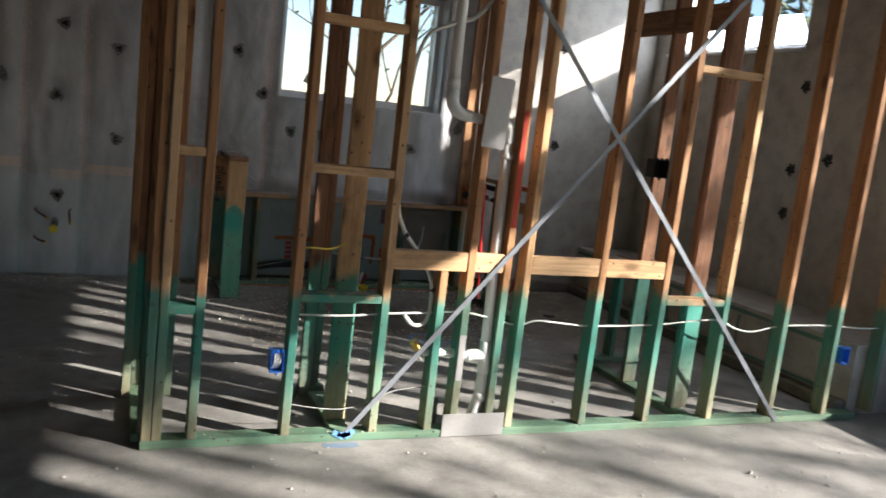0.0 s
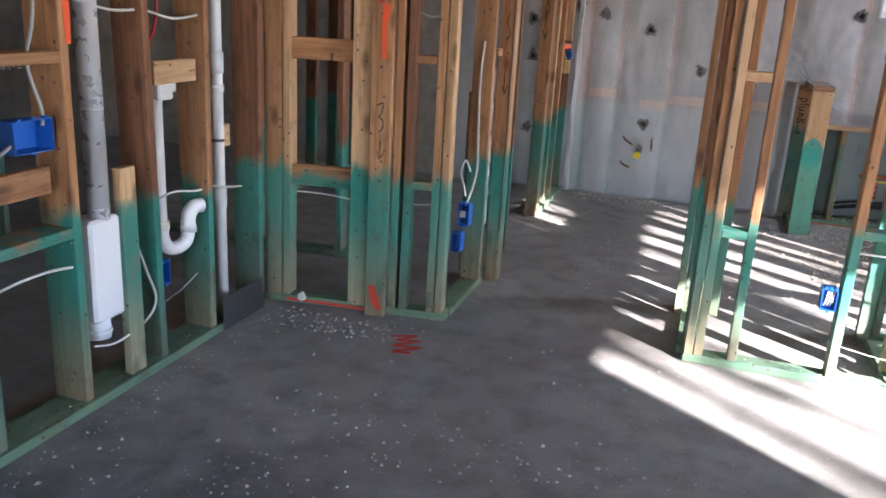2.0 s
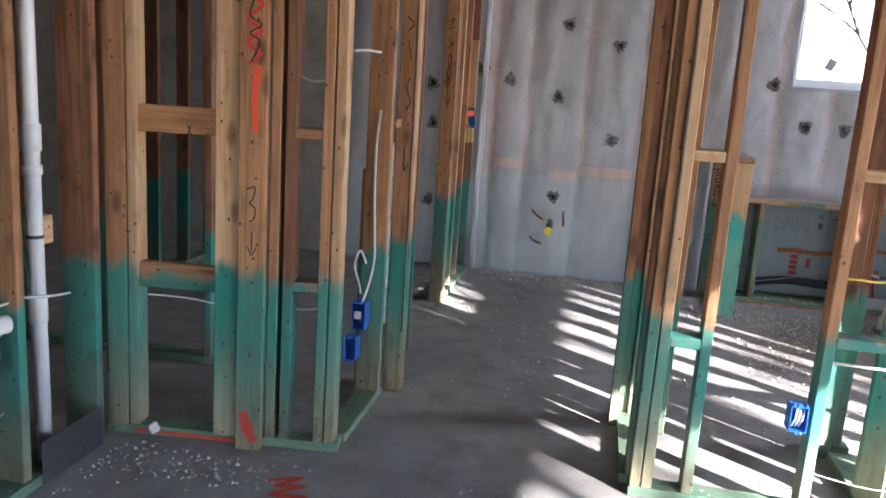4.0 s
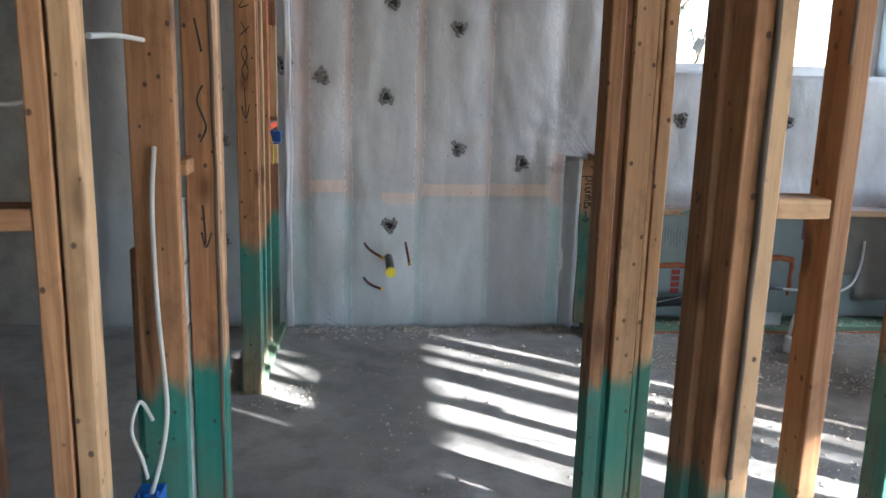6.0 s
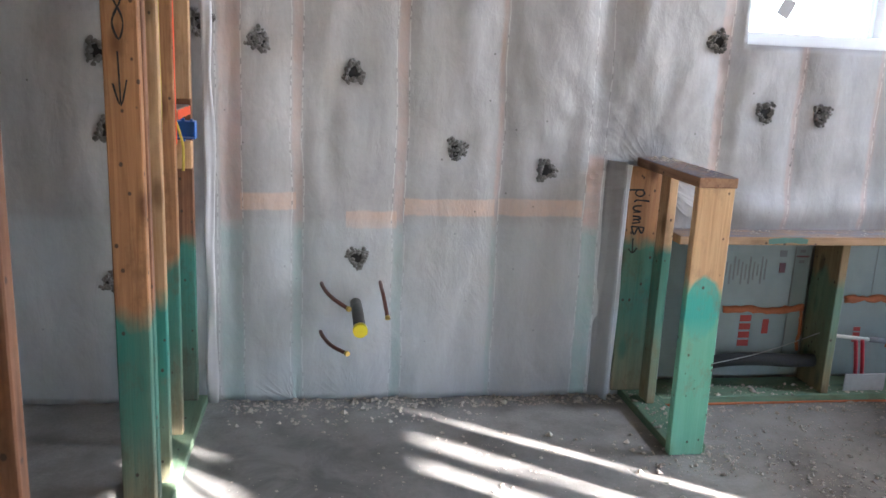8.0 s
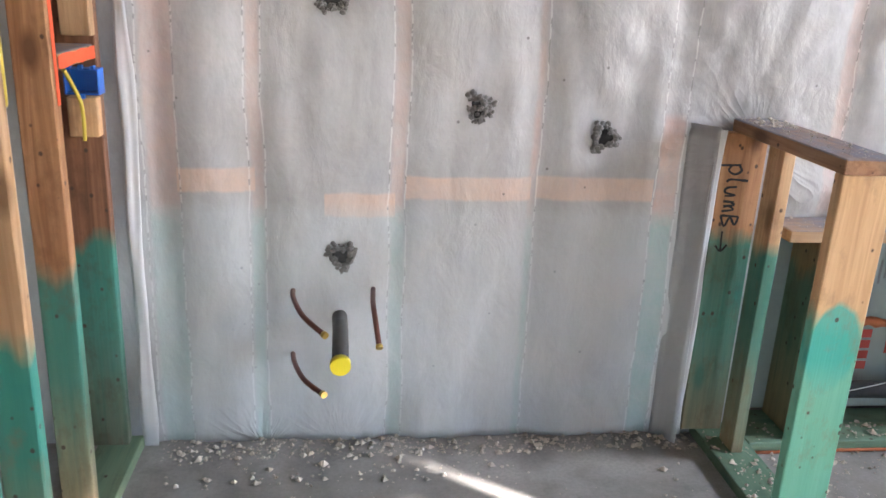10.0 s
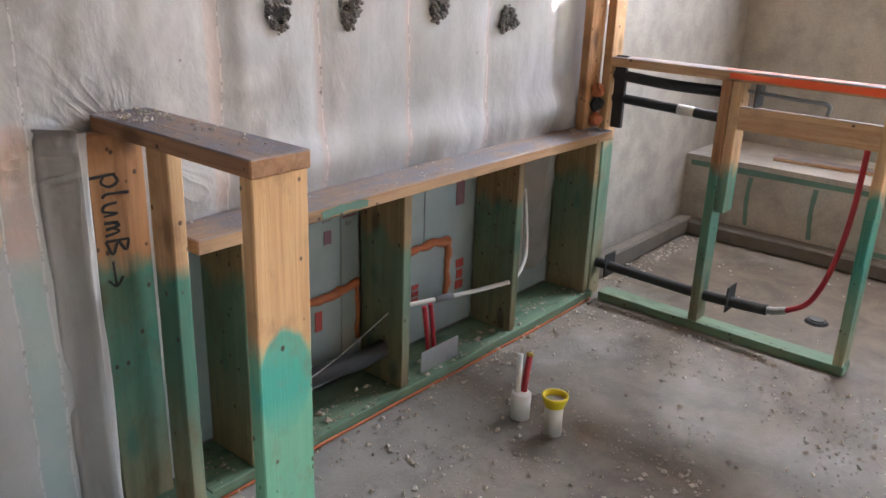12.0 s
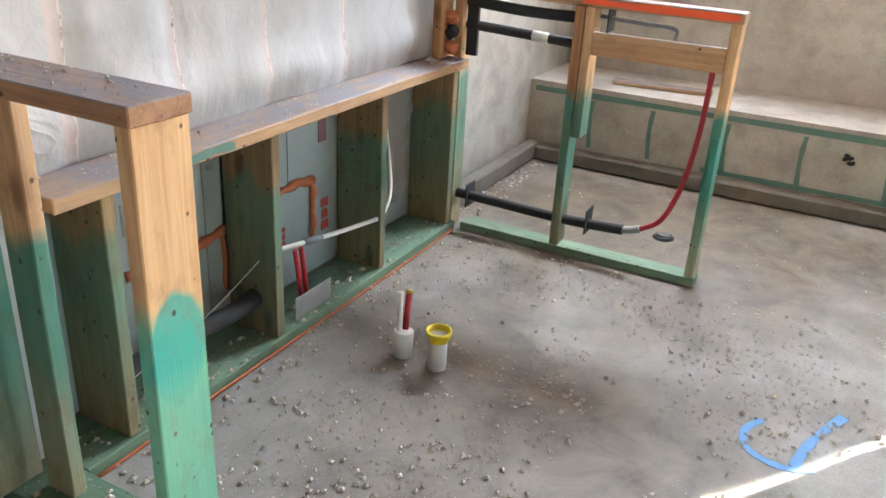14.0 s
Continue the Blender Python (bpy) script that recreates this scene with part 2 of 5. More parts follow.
def blanket_material():
    """Grey poly sheet over insulation, in which studs behind show as faint bands."""
    m, nt, b = nodes_of("poly-faced insulation blanket", 0.36)
    pos, xyz = world_pos(nt)
    big = noise_tex(nt, pos, 1.6, 5, 0.6)
    fine = noise_tex(nt, pos, 60, 4, 0.6)
    blotch = noise_tex(nt, mapped(nt, pos, (1, 1, 0.5)), 6, 6, 0.68)
    streak = noise_tex(nt, mapped(nt, pos, (1, 1, 0.12)), 14, 4, 0.6, 0.5)
    col = ramp(nt, big, [(0.3, (0.33, 0.325, 0.33)), (0.7, (0.47, 0.465, 0.475))])
    col = mix(nt, ramp(nt, blotch, [(0.42, (0, 0, 0)), (0.72, (0.5, 0.5, 0.5))]), col, (0.27, 0.265, 0.27))
    col = mix(nt, ramp(nt, streak, [(0.5, (0, 0, 0)), (0.8, (0.5, 0.5, 0.5))]), col, (0.29, 0.275, 0.265))
    col = mix(nt, ramp(nt, fine, [(0.3, (0.14, 0.14, 0.14)), (0.5, (0, 0, 0))]), col, (0.25, 0.25, 0.25))
    rag = noise_tex(nt, pos, 13, 5, 0.7)
    wob = calc(nt, "MULTIPLY_ADD", calc(nt, "SUBTRACT", noise_tex(nt, pos, 3.0, 3), 0.5), 0.03, xyz[0])
    wob = calc(nt, "MULTIPLY_ADD", calc(nt, "SUBTRACT", rag, 0.5), 0.012, wob)
    bands = None
    for x, half in ((-0.735, 0.05), (-0.475, 0.024), (-0.06, 0.026), (0.345, 0.016), (0.765, 0.04), (1.29, 0.03), (1.65, 0.02), (2.02, 0.02), (2.45, 0.02)):
        d = calc(nt, "ABSOLUTE", calc(nt, "SUBTRACT", wob, x))
        v = calc(nt, "DIVIDE", calc(nt, "SUBTRACT", half, d), 0.012, clamp=True)
        if x == 0.765:
            v = calc(nt, "MULTIPLY", v, calc(nt, "DIVIDE", calc(nt, "SUBTRACT", 1.09, xyz[2]), 0.035, clamp=True))
            v = calc(nt, "MULTIPLY", v, 1.5)
        bands = v if bands is None else calc(nt, "MAXIMUM", bands, v)
    bands = calc(nt, "MULTIPLY", bands, calc(nt, "MULTIPLY_ADD", rag, 1.2, -0.08), clamp=True)
    above = calc(nt, "DIVIDE", calc(nt, "SUBTRACT", xyz[2], calc(nt, "MULTIPLY_ADD", rag, 0.12, 0.66)), 0.06, clamp=True)
    tint = mix(nt, above, (0.15, 0.36, 0.32), (0.54, 0.34, 0.27))
    col = mix(nt, calc(nt, "MULTIPLY", bands, 0.65), col, tint)
    # nailers between the studs
    for zc, x0, x1 in ((0.86, -0.70, -0.48), (0.79, -0.28, -0.07), (0.845, -0.04, 0.34), (0.85, 0.355, 0.72)):
        zz = calc(nt, "MULTIPLY_ADD", calc(nt, "SUBTRACT", rag, 0.5), 0.02, xyz[2])
        dz = calc(nt, "DIVIDE", calc(nt, "SUBTRACT", 0.04, calc(nt, "ABSOLUTE", calc(nt, "SUBTRACT", zz, zc))), 0.009, clamp=True)
        on = calc(nt, "MULTIPLY", calc(nt, "GREATER_THAN", xyz[0], x0), calc(nt, "LESS_THAN", xyz[0], x1))
        v = calc(nt, "MULTIPLY", dz, calc(nt, "MULTIPLY", on, calc(nt, "MULTIPLY_ADD", rag, 0.9, 0.2)), clamp=True)
        col = mix(nt, calc(nt, "MULTIPLY", v, 0.9), col, (0.62, 0.43, 0.32))
    seam = None
    for x in (-0.79, -0.69, -0.453, -0.50, -0.036, -0.085, 0.36, 0.802, 0.728, 1.31, 1.655, 2.025, 2.455):
        v = calc(nt, "SUBTRACT", 1.0, calc(nt, "DIVIDE", calc(nt, "ABSOLUTE", calc(nt, "SUBTRACT", wob, x)), 0.0035), clamp=True)
        seam = v if seam is None else calc(nt, "MAXIMUM", seam, v)
    dash = calc(nt, "MULTIPLY", seam, calc(nt, "GREATER_THAN", noise_tex(nt, pos, 38, 2), 0.55))
    col = mix(nt, calc(nt, "MULTIPLY", seam, 0.4), col, (0.82, 0.82, 0.82))
    col = mix(nt, calc(nt, "MULTIPLY", dash, 0.8), col, (0.15, 0.14, 0.14))
    specks = nd(nt, "ShaderNodeTexVoronoi", Scale=9.0, Randomness=1.0)
    nt.links.new(pos, specks.inputs["Vector"])
    col = mix(nt, ramp(nt, specks.outputs["Distance"], [(0.03, (0.8, 0.8, 0.8)), (0.05, (0, 0, 0))]), col, (0.12, 0.11, 0.11))
    lower = calc(nt, "DIVIDE", calc(nt, "SUBTRACT", 0.80, xyz[2]), 0.04, clamp=True)
    col = mix(nt, calc(nt, "MULTIPLY", lower, 0.4), col, (0.43, 0.475, 0.50))
    nt.links.new(col, b.inputs["Base Color"])
    crease = noise_tex(nt, mapped(nt, pos, (1.0, 1.0, 0.6)), 9, 5, 0.55, 0.3)
    height = calc(nt, "ADD", crease, calc(nt, "MULTIPLY", fine, 0.04))
    # folds that fan out where the sheet is pinned
    patchy = calc(nt, "MULTIPLY_ADD", noise_tex(nt, pos, 4.2, 2), 3.0, -1.05, clamp=True)
    for cx, cz, reach, k in ((1.04, 1.0, 0.72, 3.4), (-0.47, -0.03, 0.28, 3.2), (-0.22, -0.03, 0.3, 3.2)):
        ax, az = calc(nt, "SUBTRACT", xyz[0], cx), calc(nt, "SUBTRACT", xyz[2], cz)
        ang = calc(nt, "ARCTAN2", az, ax)
        r = calc(nt, "SQRT", calc(nt, "ADD", calc(nt, "MULTIPLY", ax, ax), calc(nt, "MULTIPLY", az, az)))
        v = nt.nodes.new("ShaderNodeCombineXYZ")
        nt.links.new(ang, v.inputs[0])
        nt.links.new(calc(nt, "MULTIPLY", r, 1.6), v.inputs[1])
        fold = noise_tex(nt, v.outputs[0], k, 2, 0.45, 0.4)
        fold = calc(nt, "MULTIPLY", calc(nt, "MULTIPLY", calc(nt, "ABSOLUTE", calc(nt, "SUBTRACT", fold, 0.5)), patchy), calc(nt, "SUBTRACT", 1.0, calc(nt, "DIVIDE", r, reach), clamp=True))
        height = calc(nt, "MULTIPLY_ADD", fold, -3.0, height)
    bump(nt, b, height, 0.42, 0.02)
    return m


blanket = blanket_material()


def plain(name, color, rough=0.5, metal=0.0, vary=0.25, scale=30.0, bumpy=0.1):
    m, nt, b = nodes_of(name, rough, metal)
    tc = nt.nodes.new("ShaderNodeTexCoord")
    n = noise_tex(nt, tc.outputs["Object"], scale, 4)
    n2 = noise_tex(nt, tc.outputs["Object"], scale * 0.15, 3)
    col = mix(nt, calc(nt, "MULTIPLY", calc(nt, "ADD", n, n2), vary), color, tuple(c * 0.55 for c in color))
    nt.links.new(col, b.inputs["Base Color"])
    nt.links.new(calc(nt, "MULTIPLY_ADD", n, 0.3, rough - 0.15), b.inputs["Roughness"])
    bump(nt, b, n, bumpy, 0.003)
    return m


pvc = plain("white pvc", (0.74, 0.74, 0.73), 0.35, vary=0.12)
steel = plain("galvanised steel", (0.24, 0.255, 0.28), 0.6, 0.7, 0.3, 60)
steel_dull = plain("dull galvanised plate", (0.5, 0.49, 0.48), 0.5, 0.85, 0.3, 40)
duct_steel = plain("bright duct steel", (0.85, 0.86, 0.88), 0.3, 0.55, 0.05, 25, 0.01)
steel_black = plain("dark sheet metal", (0.12, 0.12, 0.12), 0.5, 0.7)
blue = plain("blue plastic box", (0.015, 0.13, 0.52), 0.4, vary=0.2)
yellow = plain("yellow plastic cap", (0.75, 0.6, 0.02), 0.4, vary=0.15)
abs_pipe = plain("grey abs pipe", (0.1, 0.095, 0.09), 0.5)
foam_black = plain("black foam pipe sleeve", (0.02, 0.021, 0.023), 0.75, scale=80, bumpy=0.3)
red_pipe = plain("red pex pipe", (0.42, 0.02, 0.035), 0.35, vary=0.2)
red_wire = plain("red cable", (0.55, 0.015, 0.02), 0.4)
copper = plain("dull copper stub", (0.2, 0.08, 0.06), 0.45, 0.6)
brass = plain("brass ring", (0.6, 0.42, 0.12), 0.35, 1.0)
cable = plain("white jacketed cable", (0.66, 0.66, 0.62), 0.5, vary=0.2)
cable_grey = plain("grey jacketed cable", (0.4, 0.4, 0.39), 0.5)
cable_yellow = plain("yellow jacketed cable", (0.6, 0.45, 0.05), 0.5)
cable_black = plain("black cable", (0.02, 0.02, 0.022), 0.5)
white_board = plain("white foam panel", (0.82, 0.83, 0.85), 0.6, vary=0.15)
orange_foam = plain("orange expanding foam", (0.5, 0.15, 0.06), 0.85, vary=0.5, scale=60, bumpy=0.8)
foam_board = plain("pale green foam board", (0.30, 0.36, 0.36), 0.6, vary=0.5, scale=12)
print_red = plain("red print", (0.4, 0.05, 0.04), 0.7)
print_purple = plain("faded purple print", (0.20, 0.09, 0.11), 0.7, vary=0.4)
wrap = plain("dirty torn house wrap", (0.30, 0.275, 0.25), 0.6, vary=0.6, scale=9, bumpy=0.5)
print_grey = plain("grey print", (0.2, 0.21, 0.22), 0.7)
marker = plain("black marker", (0.012, 0.012, 0.012), 0.6, vary=0.1)
spray_red = plain("red spray paint", (0.62, 0.07, 0.04), 0.8, vary=0.3, scale=20)
spray_orange = plain("fluorescent orange paint", (0.85, 0.11, 0.03), 0.7, vary=0.2)
spray_blue = plain("blue spray paint", (0.13, 0.31, 0.6), 0.8, vary=0.35, scale=20)
spray_green = plain("green spray paint", (0.13, 0.25, 0.21), 0.8, vary=0.4, scale=20)
spray_haze = plain("thin blue overspray", (0.2, 0.27, 0.36), 0.85, vary=0.4, scale=20)
poly = plain("white poly sheet edge", (0.6, 0.61, 0.63), 0.35, vary=0.3, scale=14, bumpy=0.5)
fluff = plain("dark torn insulation", (0.035, 0.034, 0.033), 0.95, vary=0.6, scale=90, bumpy=0.9)
fluff_pale = plain("grey torn insulation", (0.24, 0.23, 0.22), 0.95, vary=0.6, scale=90, bumpy=0.9)
vinyl = plain("white vinyl frame", (0.72, 0.72, 0.72), 0.4, vary=0.1)
bark = plain("bark", (0.14, 0.10, 0.07), 0.9, vary=0.5, scale=14, bumpy=0.8)
leaf = plain("foliage", (0.16, 0.2, 0.12), 0.7, vary=0.5, scale=3)
soil = plain("soil and leaf litter", (0.16, 0.13, 0.09), 0.95, vary=0.6, scale=2, bumpy=0.5)

glass = bpy.data.materials.new("window glass")
glass.use_nodes = True
gb = glass.node_tree.nodes["Principled BSDF"]
gb.inputs["Transmission Weight"].default_value, gb.inputs["Roughness"].default_value, gb.inputs["IOR"].default_value = 1.0, 0.02, 1.05


# ---- builders ----
def part(name, bm, material, parent=None, label="", matrix=None):
    """One mesh object from a bmesh, under a thing where one is given."""
    me = bpy.data.meshes.new(name)
    bm.to_mesh(me)
    bm.free()
    me.materials.append(material)
    ob = new(name, me)
    if matrix is not None:
        ob.matrix_world = matrix
    if parent is not None:
        ob.parent = parent
        if parent.type == "MESH":
            ob.matrix_parent_inverse = parent.matrix_basis.inverted()
    if label:
        ob["label"] = label
    return ob


def thing(name, label, category, group="", kind=""):
    return tagged(new(name), label, category, group, kind)


def box_bm(sx, sy, sz, bevel=0.0025, at=(0, 0, 0), bm=None):
    bm = bm or bmesh.new()
    r = bmesh.ops.create_cube(bm, size=1.0, matrix=Matrix.Translation(at) @ Matrix.Diagonal((sx, sy, sz, 1)))
    if bevel:
        edges = list({e for v in r["verts"] for e in v.link_edges})
        bmesh.ops.bevel(bm, geom=edges, offset=bevel, segments=1, affect="EDGES")
    return bm


def box(name, x0, x1, y0, y1, z0, z1, material, parent=None, label="", bevel=0.0025):
    bm = box_bm(x1 - x0, y1 - y0, z1 - z0, bevel, ((x0 + x1) / 2, (y0 + y1) / 2, (z0 + z1) / 2))
    return part(name, bm, material, parent, label)


LUMBER = {}


def lumber(name, x0, x1, y0, y1, z0, z1, material, parent=None, label=""):
    """A sawn board; its mesh lies along local z, so the grain follows its length. Alike boards share a mesh."""
    size = [x1 - x0, y1 - y0, z1 - z0]
    axis = size.index(max(size))
    if axis == 2:
        dims, turn = (size[0], size[1], size[2]), Matrix.Identity(4)
    elif axis == 0:
        dims, turn = (size[2], size[1], size[0]), pose(0, 0, 0, 0, 90, 0)
    else:
        dims, turn = (size[0], size[2], size[1]), pose(0, 0, 0, -90, 0, 0)
    key = (*(round(d, 3) for d in dims), material.name)
    if key not in LUMBER:
        me = bpy.data.meshes.new(name)
        bm = box_bm(*dims, 0.003)
        if dims[2] > 0.8:
            cuts = [e for e in bm.edges if abs(e.verts[0].co.z - e.verts[1].co.z) > 0.5]
            bmesh.ops.subdivide_edges(bm, edges=cuts, cuts=3, use_grid_fill=True)
            for v in bm.verts:
                v.co.x += 0.0025 * math.sin(v.co.z * 2.1 + dims[2] * 5)
                v.co.y += 0.002 * math.sin(v.co.z * 1.6 + dims[0] * 90)
        bm.to_mesh(me)
        bm.free()
        me.materials.append(material)
        LUMBER[key] = me
    ob = new(name, LUMBER[key])
    ob.matrix_world = Matrix.Translation(((x0 + x1) / 2, (y0 + y1) / 2, (z0 + z1) / 2)) @ turn
    if parent is not None:
        ob.parent = parent
    if label:
        ob["label"] = label
    return ob


def smooth_path(points, steps=6):
    pts = [Vector(p) for p in points]
    if len(pts) < 3:
        return pts
    out = []
    for i in range(len(pts) - 1):
        a, b, c, d = pts[max(i - 1, 0)], pts[i], pts[i + 1], pts[min(i + 2, len(pts) - 1)]
        for s in range(steps):
            t = s / steps
            out.append(0.5 * (2 * b + (c - a) * t + (2 * a - 5 * b + 4 * c - d) * t * t + (3 * b - a - 3 * c + d) * t ** 3))
    return out + [pts[-1]]


def tube_bm(points, r, sides=8, smooth=True, bm=None, flat=1.0):
    bm = bm or bmesh.new()
    pts = smooth_path(points) if smooth else [Vector(p) for p in points]
    side, rings = None, []
    for i, p in enumerate(pts):
        way = (pts[min(i + 1, len(pts) - 1)] - pts[max(i - 1, 0)]).normalized()
        if side is None:
            side = way.orthogonal().normalized()
        side = (side - way * side.dot(way)).normalized()
        up = way.cross(side)
        rings.append([bm.verts.new(p + r * (math.cos(a) * side + flat * math.sin(a) * up)) for a in (2 * math.pi * k / sides for k in range(sides))])
    for a, b in zip(rings, rings[1:]):
        for k in range(sides):
            f = bm.faces.new((a[k], a[(k + 1) % sides], b[(k + 1) % sides], b[k]))
            f.smooth = True
    bm.faces.new(rings[0][::-1])
    bm.faces.new(rings[-1])
    return bm


def lumpy(name, points, r, material, parent=None, label="", seed=1):
    """A bead of squeezed-out foam: a tube with swollen, uneven skin."""
    bm = tube_bm(points, r, 9)
    for v in bm.verts:
        v.co += Vector((noise.noise(v.co * 30 + Vector((seed, 0, 0))), noise.noise(v.co * 30 + Vector((0, seed, 0))) * 0.5, noise.noise(v.co * 30 + Vector((0, 0, seed))))) * r * 0.9
    return part(name, bm, material, parent, label)


def tube(name, points, r, material, parent=None, label="", sides=10, smooth=True, flat=1.0):
    return part(name, tube_bm(points, r, sides, smooth, flat=flat), material, parent, label)


def stroke(name, points, width, normal, material, parent, label=""):
    """A flat painted or written stroke of some thickness along points, lying on a surface with that normal."""
    bm, n = bmesh.new(), Vector(normal).normalized()
    pts = smooth_path(points, 4)
    rows = []
    for i, p in enumerate(pts):
        way = (pts[min(i + 1, len(pts) - 1)] - pts[max(i - 1, 0)]).normalized()
        s = way.cross(n).normalized() * width / 2 * (0.8 + 0.4 * noise.noise(p * 37))
        rows.append((bm.verts.new(p + s), bm.verts.new(p - s)))
    for a, b in zip(rows, rows[1:]):
        bm.faces.new((a[0], a[1], b[1], b[0]))
    bm.normal_update()
    bmesh.ops.solidify(bm, geom=bm.faces[:], thickness=0.0008)
    return part(name, bm, material, parent, label)


def blob_bm(radius, seed, rough=0.35, squash=1.0, subdiv=2, bm=None, at=(0, 0, 0)):
    bm = bm or bmesh.new()
    r = bmesh.ops.create_icosphere(bm, subdivisions=subdiv, radius=radius, matrix=Matrix.Translation(at))
    for v in r["verts"]:
        d = v.co - Vector(at)
        v.co = Vector(at) + d * (1 + rough * noise.noise(d * 2.2 / radius + Vector((seed * 3.7, seed, 0)))) 
        v.co.z = at[2] + (v.co.z - at[2]) * squash
    return bm

# ---- large structure ----
CEIL, NORTH, EAST, WEST, SOUTH = 3.42, 7.285, 5.0, -6.0, -3.0


def wall_boxes(name, pieces, material, label):
    bm = bmesh.new()
    for x0, x1, y0, y1, z0, z1 in pieces:
        box_bm(x1 - x0, y1 - y0, z1 - z0, 0, ((x0 + x1) / 2, (y0 + y1) / 2, (z0 + z1) / 2), bm)
    return tagged(part(name, bm, material), label, "wall", kind="structure")


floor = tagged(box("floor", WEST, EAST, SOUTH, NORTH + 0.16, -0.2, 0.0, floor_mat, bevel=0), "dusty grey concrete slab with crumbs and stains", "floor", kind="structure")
ceiling = tagged(box("ceiling", WEST - 0.3, EAST + 0.4, SOUTH - 0.3, NORTH + 0.4, CEIL, CEIL + 0.2, ceiling_mat, bevel=0), "unfinished timber ceiling deck", "ceiling", kind="structure")

WX0, WX1, WZ0, WZ1 = 1.38, 2.80, 1.56, 2.55
NB = NORTH + 0.13
north_wall = wall_boxes("wall_north", [(WEST - 0.3, -2.0, NORTH + 0.03, NB + 0.3, -0.2, CEIL), (-2.0, WX0, NB, NB + 0.3, -0.2, CEIL), (WX1, 3.135, NB, NB + 0.3, -0.2, CEIL), (3.135, EAST + 0.3, NORTH + 0.03, NB + 0.3, -0.2, CEIL), (WX0, WX1, NB, NB + 0.3, -0.2, WZ0), (WX0, WX1, NB, NB + 0.3, WZ1, CEIL)], wall_mat, "grey foundation wall with a window opening")
EY0, EY1, EZ0, EZ1 = 5.42, 7.1, 2.36, 2.98
OY0, OY1, OZ0 = -0.3, 3.4, 0.45
HZ, TZ0, TZ1 = 2.79, 2.97, 3.31
east_wall = wall_boxes("wall_east", [(EAST, EAST + 0.3, SOUTH - 0.3, OY0, -0.2, CEIL), (EAST, EAST + 0.3, OY0, OY1, -0.2, OZ0), (EAST, EAST + 0.3, OY0, OY1, HZ, TZ0), (EAST, EAST + 0.3, OY0, 0.25, TZ0, TZ1), (EAST, EAST + 0.3, 0.65, 1.25, TZ0, TZ1), (EAST, EAST + 0.3, 2.45, OY1, TZ0, TZ1), (EAST, EAST + 0.3, OY0, OY1, TZ1, CEIL), (EAST, EAST + 0.3, OY1, EY0, -0.2, CEIL), (EAST, EAST + 0.3, EY1, NORTH + 0.03, -0.2, CEIL), (EAST, EAST + 0.3, EY0, EY1, -0.2, EZ0), (EAST, EAST + 0.3, EY0, EY1, EZ1, CEIL)], wall_mat, "grey foundation wall with high window openings")
# the dark brown colour carries the shade of the unlit back room
wall_boxes("wall_west", [(WEST - 0.3, WEST, SOUTH - 0.3, NORTH + 0.03, -0.2, CEIL)], curb_mat, "foundation wall toned dark in place of the back room's shade")
# never in view; its doorway is added to let in fill light
wall_boxes("wall_south", [(WEST, -1.3, SOUTH - 0.3, SOUTH, -0.2, CEIL), (0.9, EAST, SOUTH - 0.3, SOUTH, -0.2, CEIL), (-1.3, 0.9, SOUTH - 0.3, SOUTH, 2.4, CEIL)], wall_mat, "unseen grey foundation wall with a doorway added for fill light")

# the step of the footing along the east side
ledge_step = wall_boxes("wall_step", [(4.42, EAST, 3.99, NORTH + 0.03, -0.1, 0.44)], wall_mat, "low concrete footing step with green chalk lines")
tagged(ledge_step, category="wall")
bm = bmesh.new()
box_bm(0.1, NORTH - 3.99, 0.085, 0.012, (4.37, (NORTH + 3.99) / 2, 0.0425), bm)
tagged(part("trim_curb", bm, curb_mat), "dark brown concrete curb at the wall's foot", "curb", kind="structure")
bm = bmesh.new()
box_bm(1.2, 0.07, 0.1, 0.012, (3.78, NORTH - 0.035, 0.05), bm)
tagged(part("trim_north", bm, curb_mat), "rough concrete bead at the wall's foot", "curb", kind="structure")
for i, y in enumerate((6.93, 6.59, 6.19, 5.81, 5.4, 5.0)):
    stroke("chalk_line", [(4.4165, y, 0.1), (4.4165, y + 0.012, 0.25), (4.4165, y + 0.005, 0.37)], 0.03, (-1, 0, 0), spray_green, ledge_step, "green sprayed line")
stroke("chalk_line", [(4.4165, 4.2, 0.395), (4.4165, 5.4, 0.4), (4.4165, 7.28, 0.395)], 0.035, (-1, 0, 0), spray_green, ledge_step, "green sprayed line")
stroke("chalk_line", [(4.4165, 4.2, 0.105), (4.4165, 5.4, 0.1), (4.4165, 6.3, 0.1)], 0.03, (-1, 0, 0), spray_green, ledge_step, "green sprayed line")


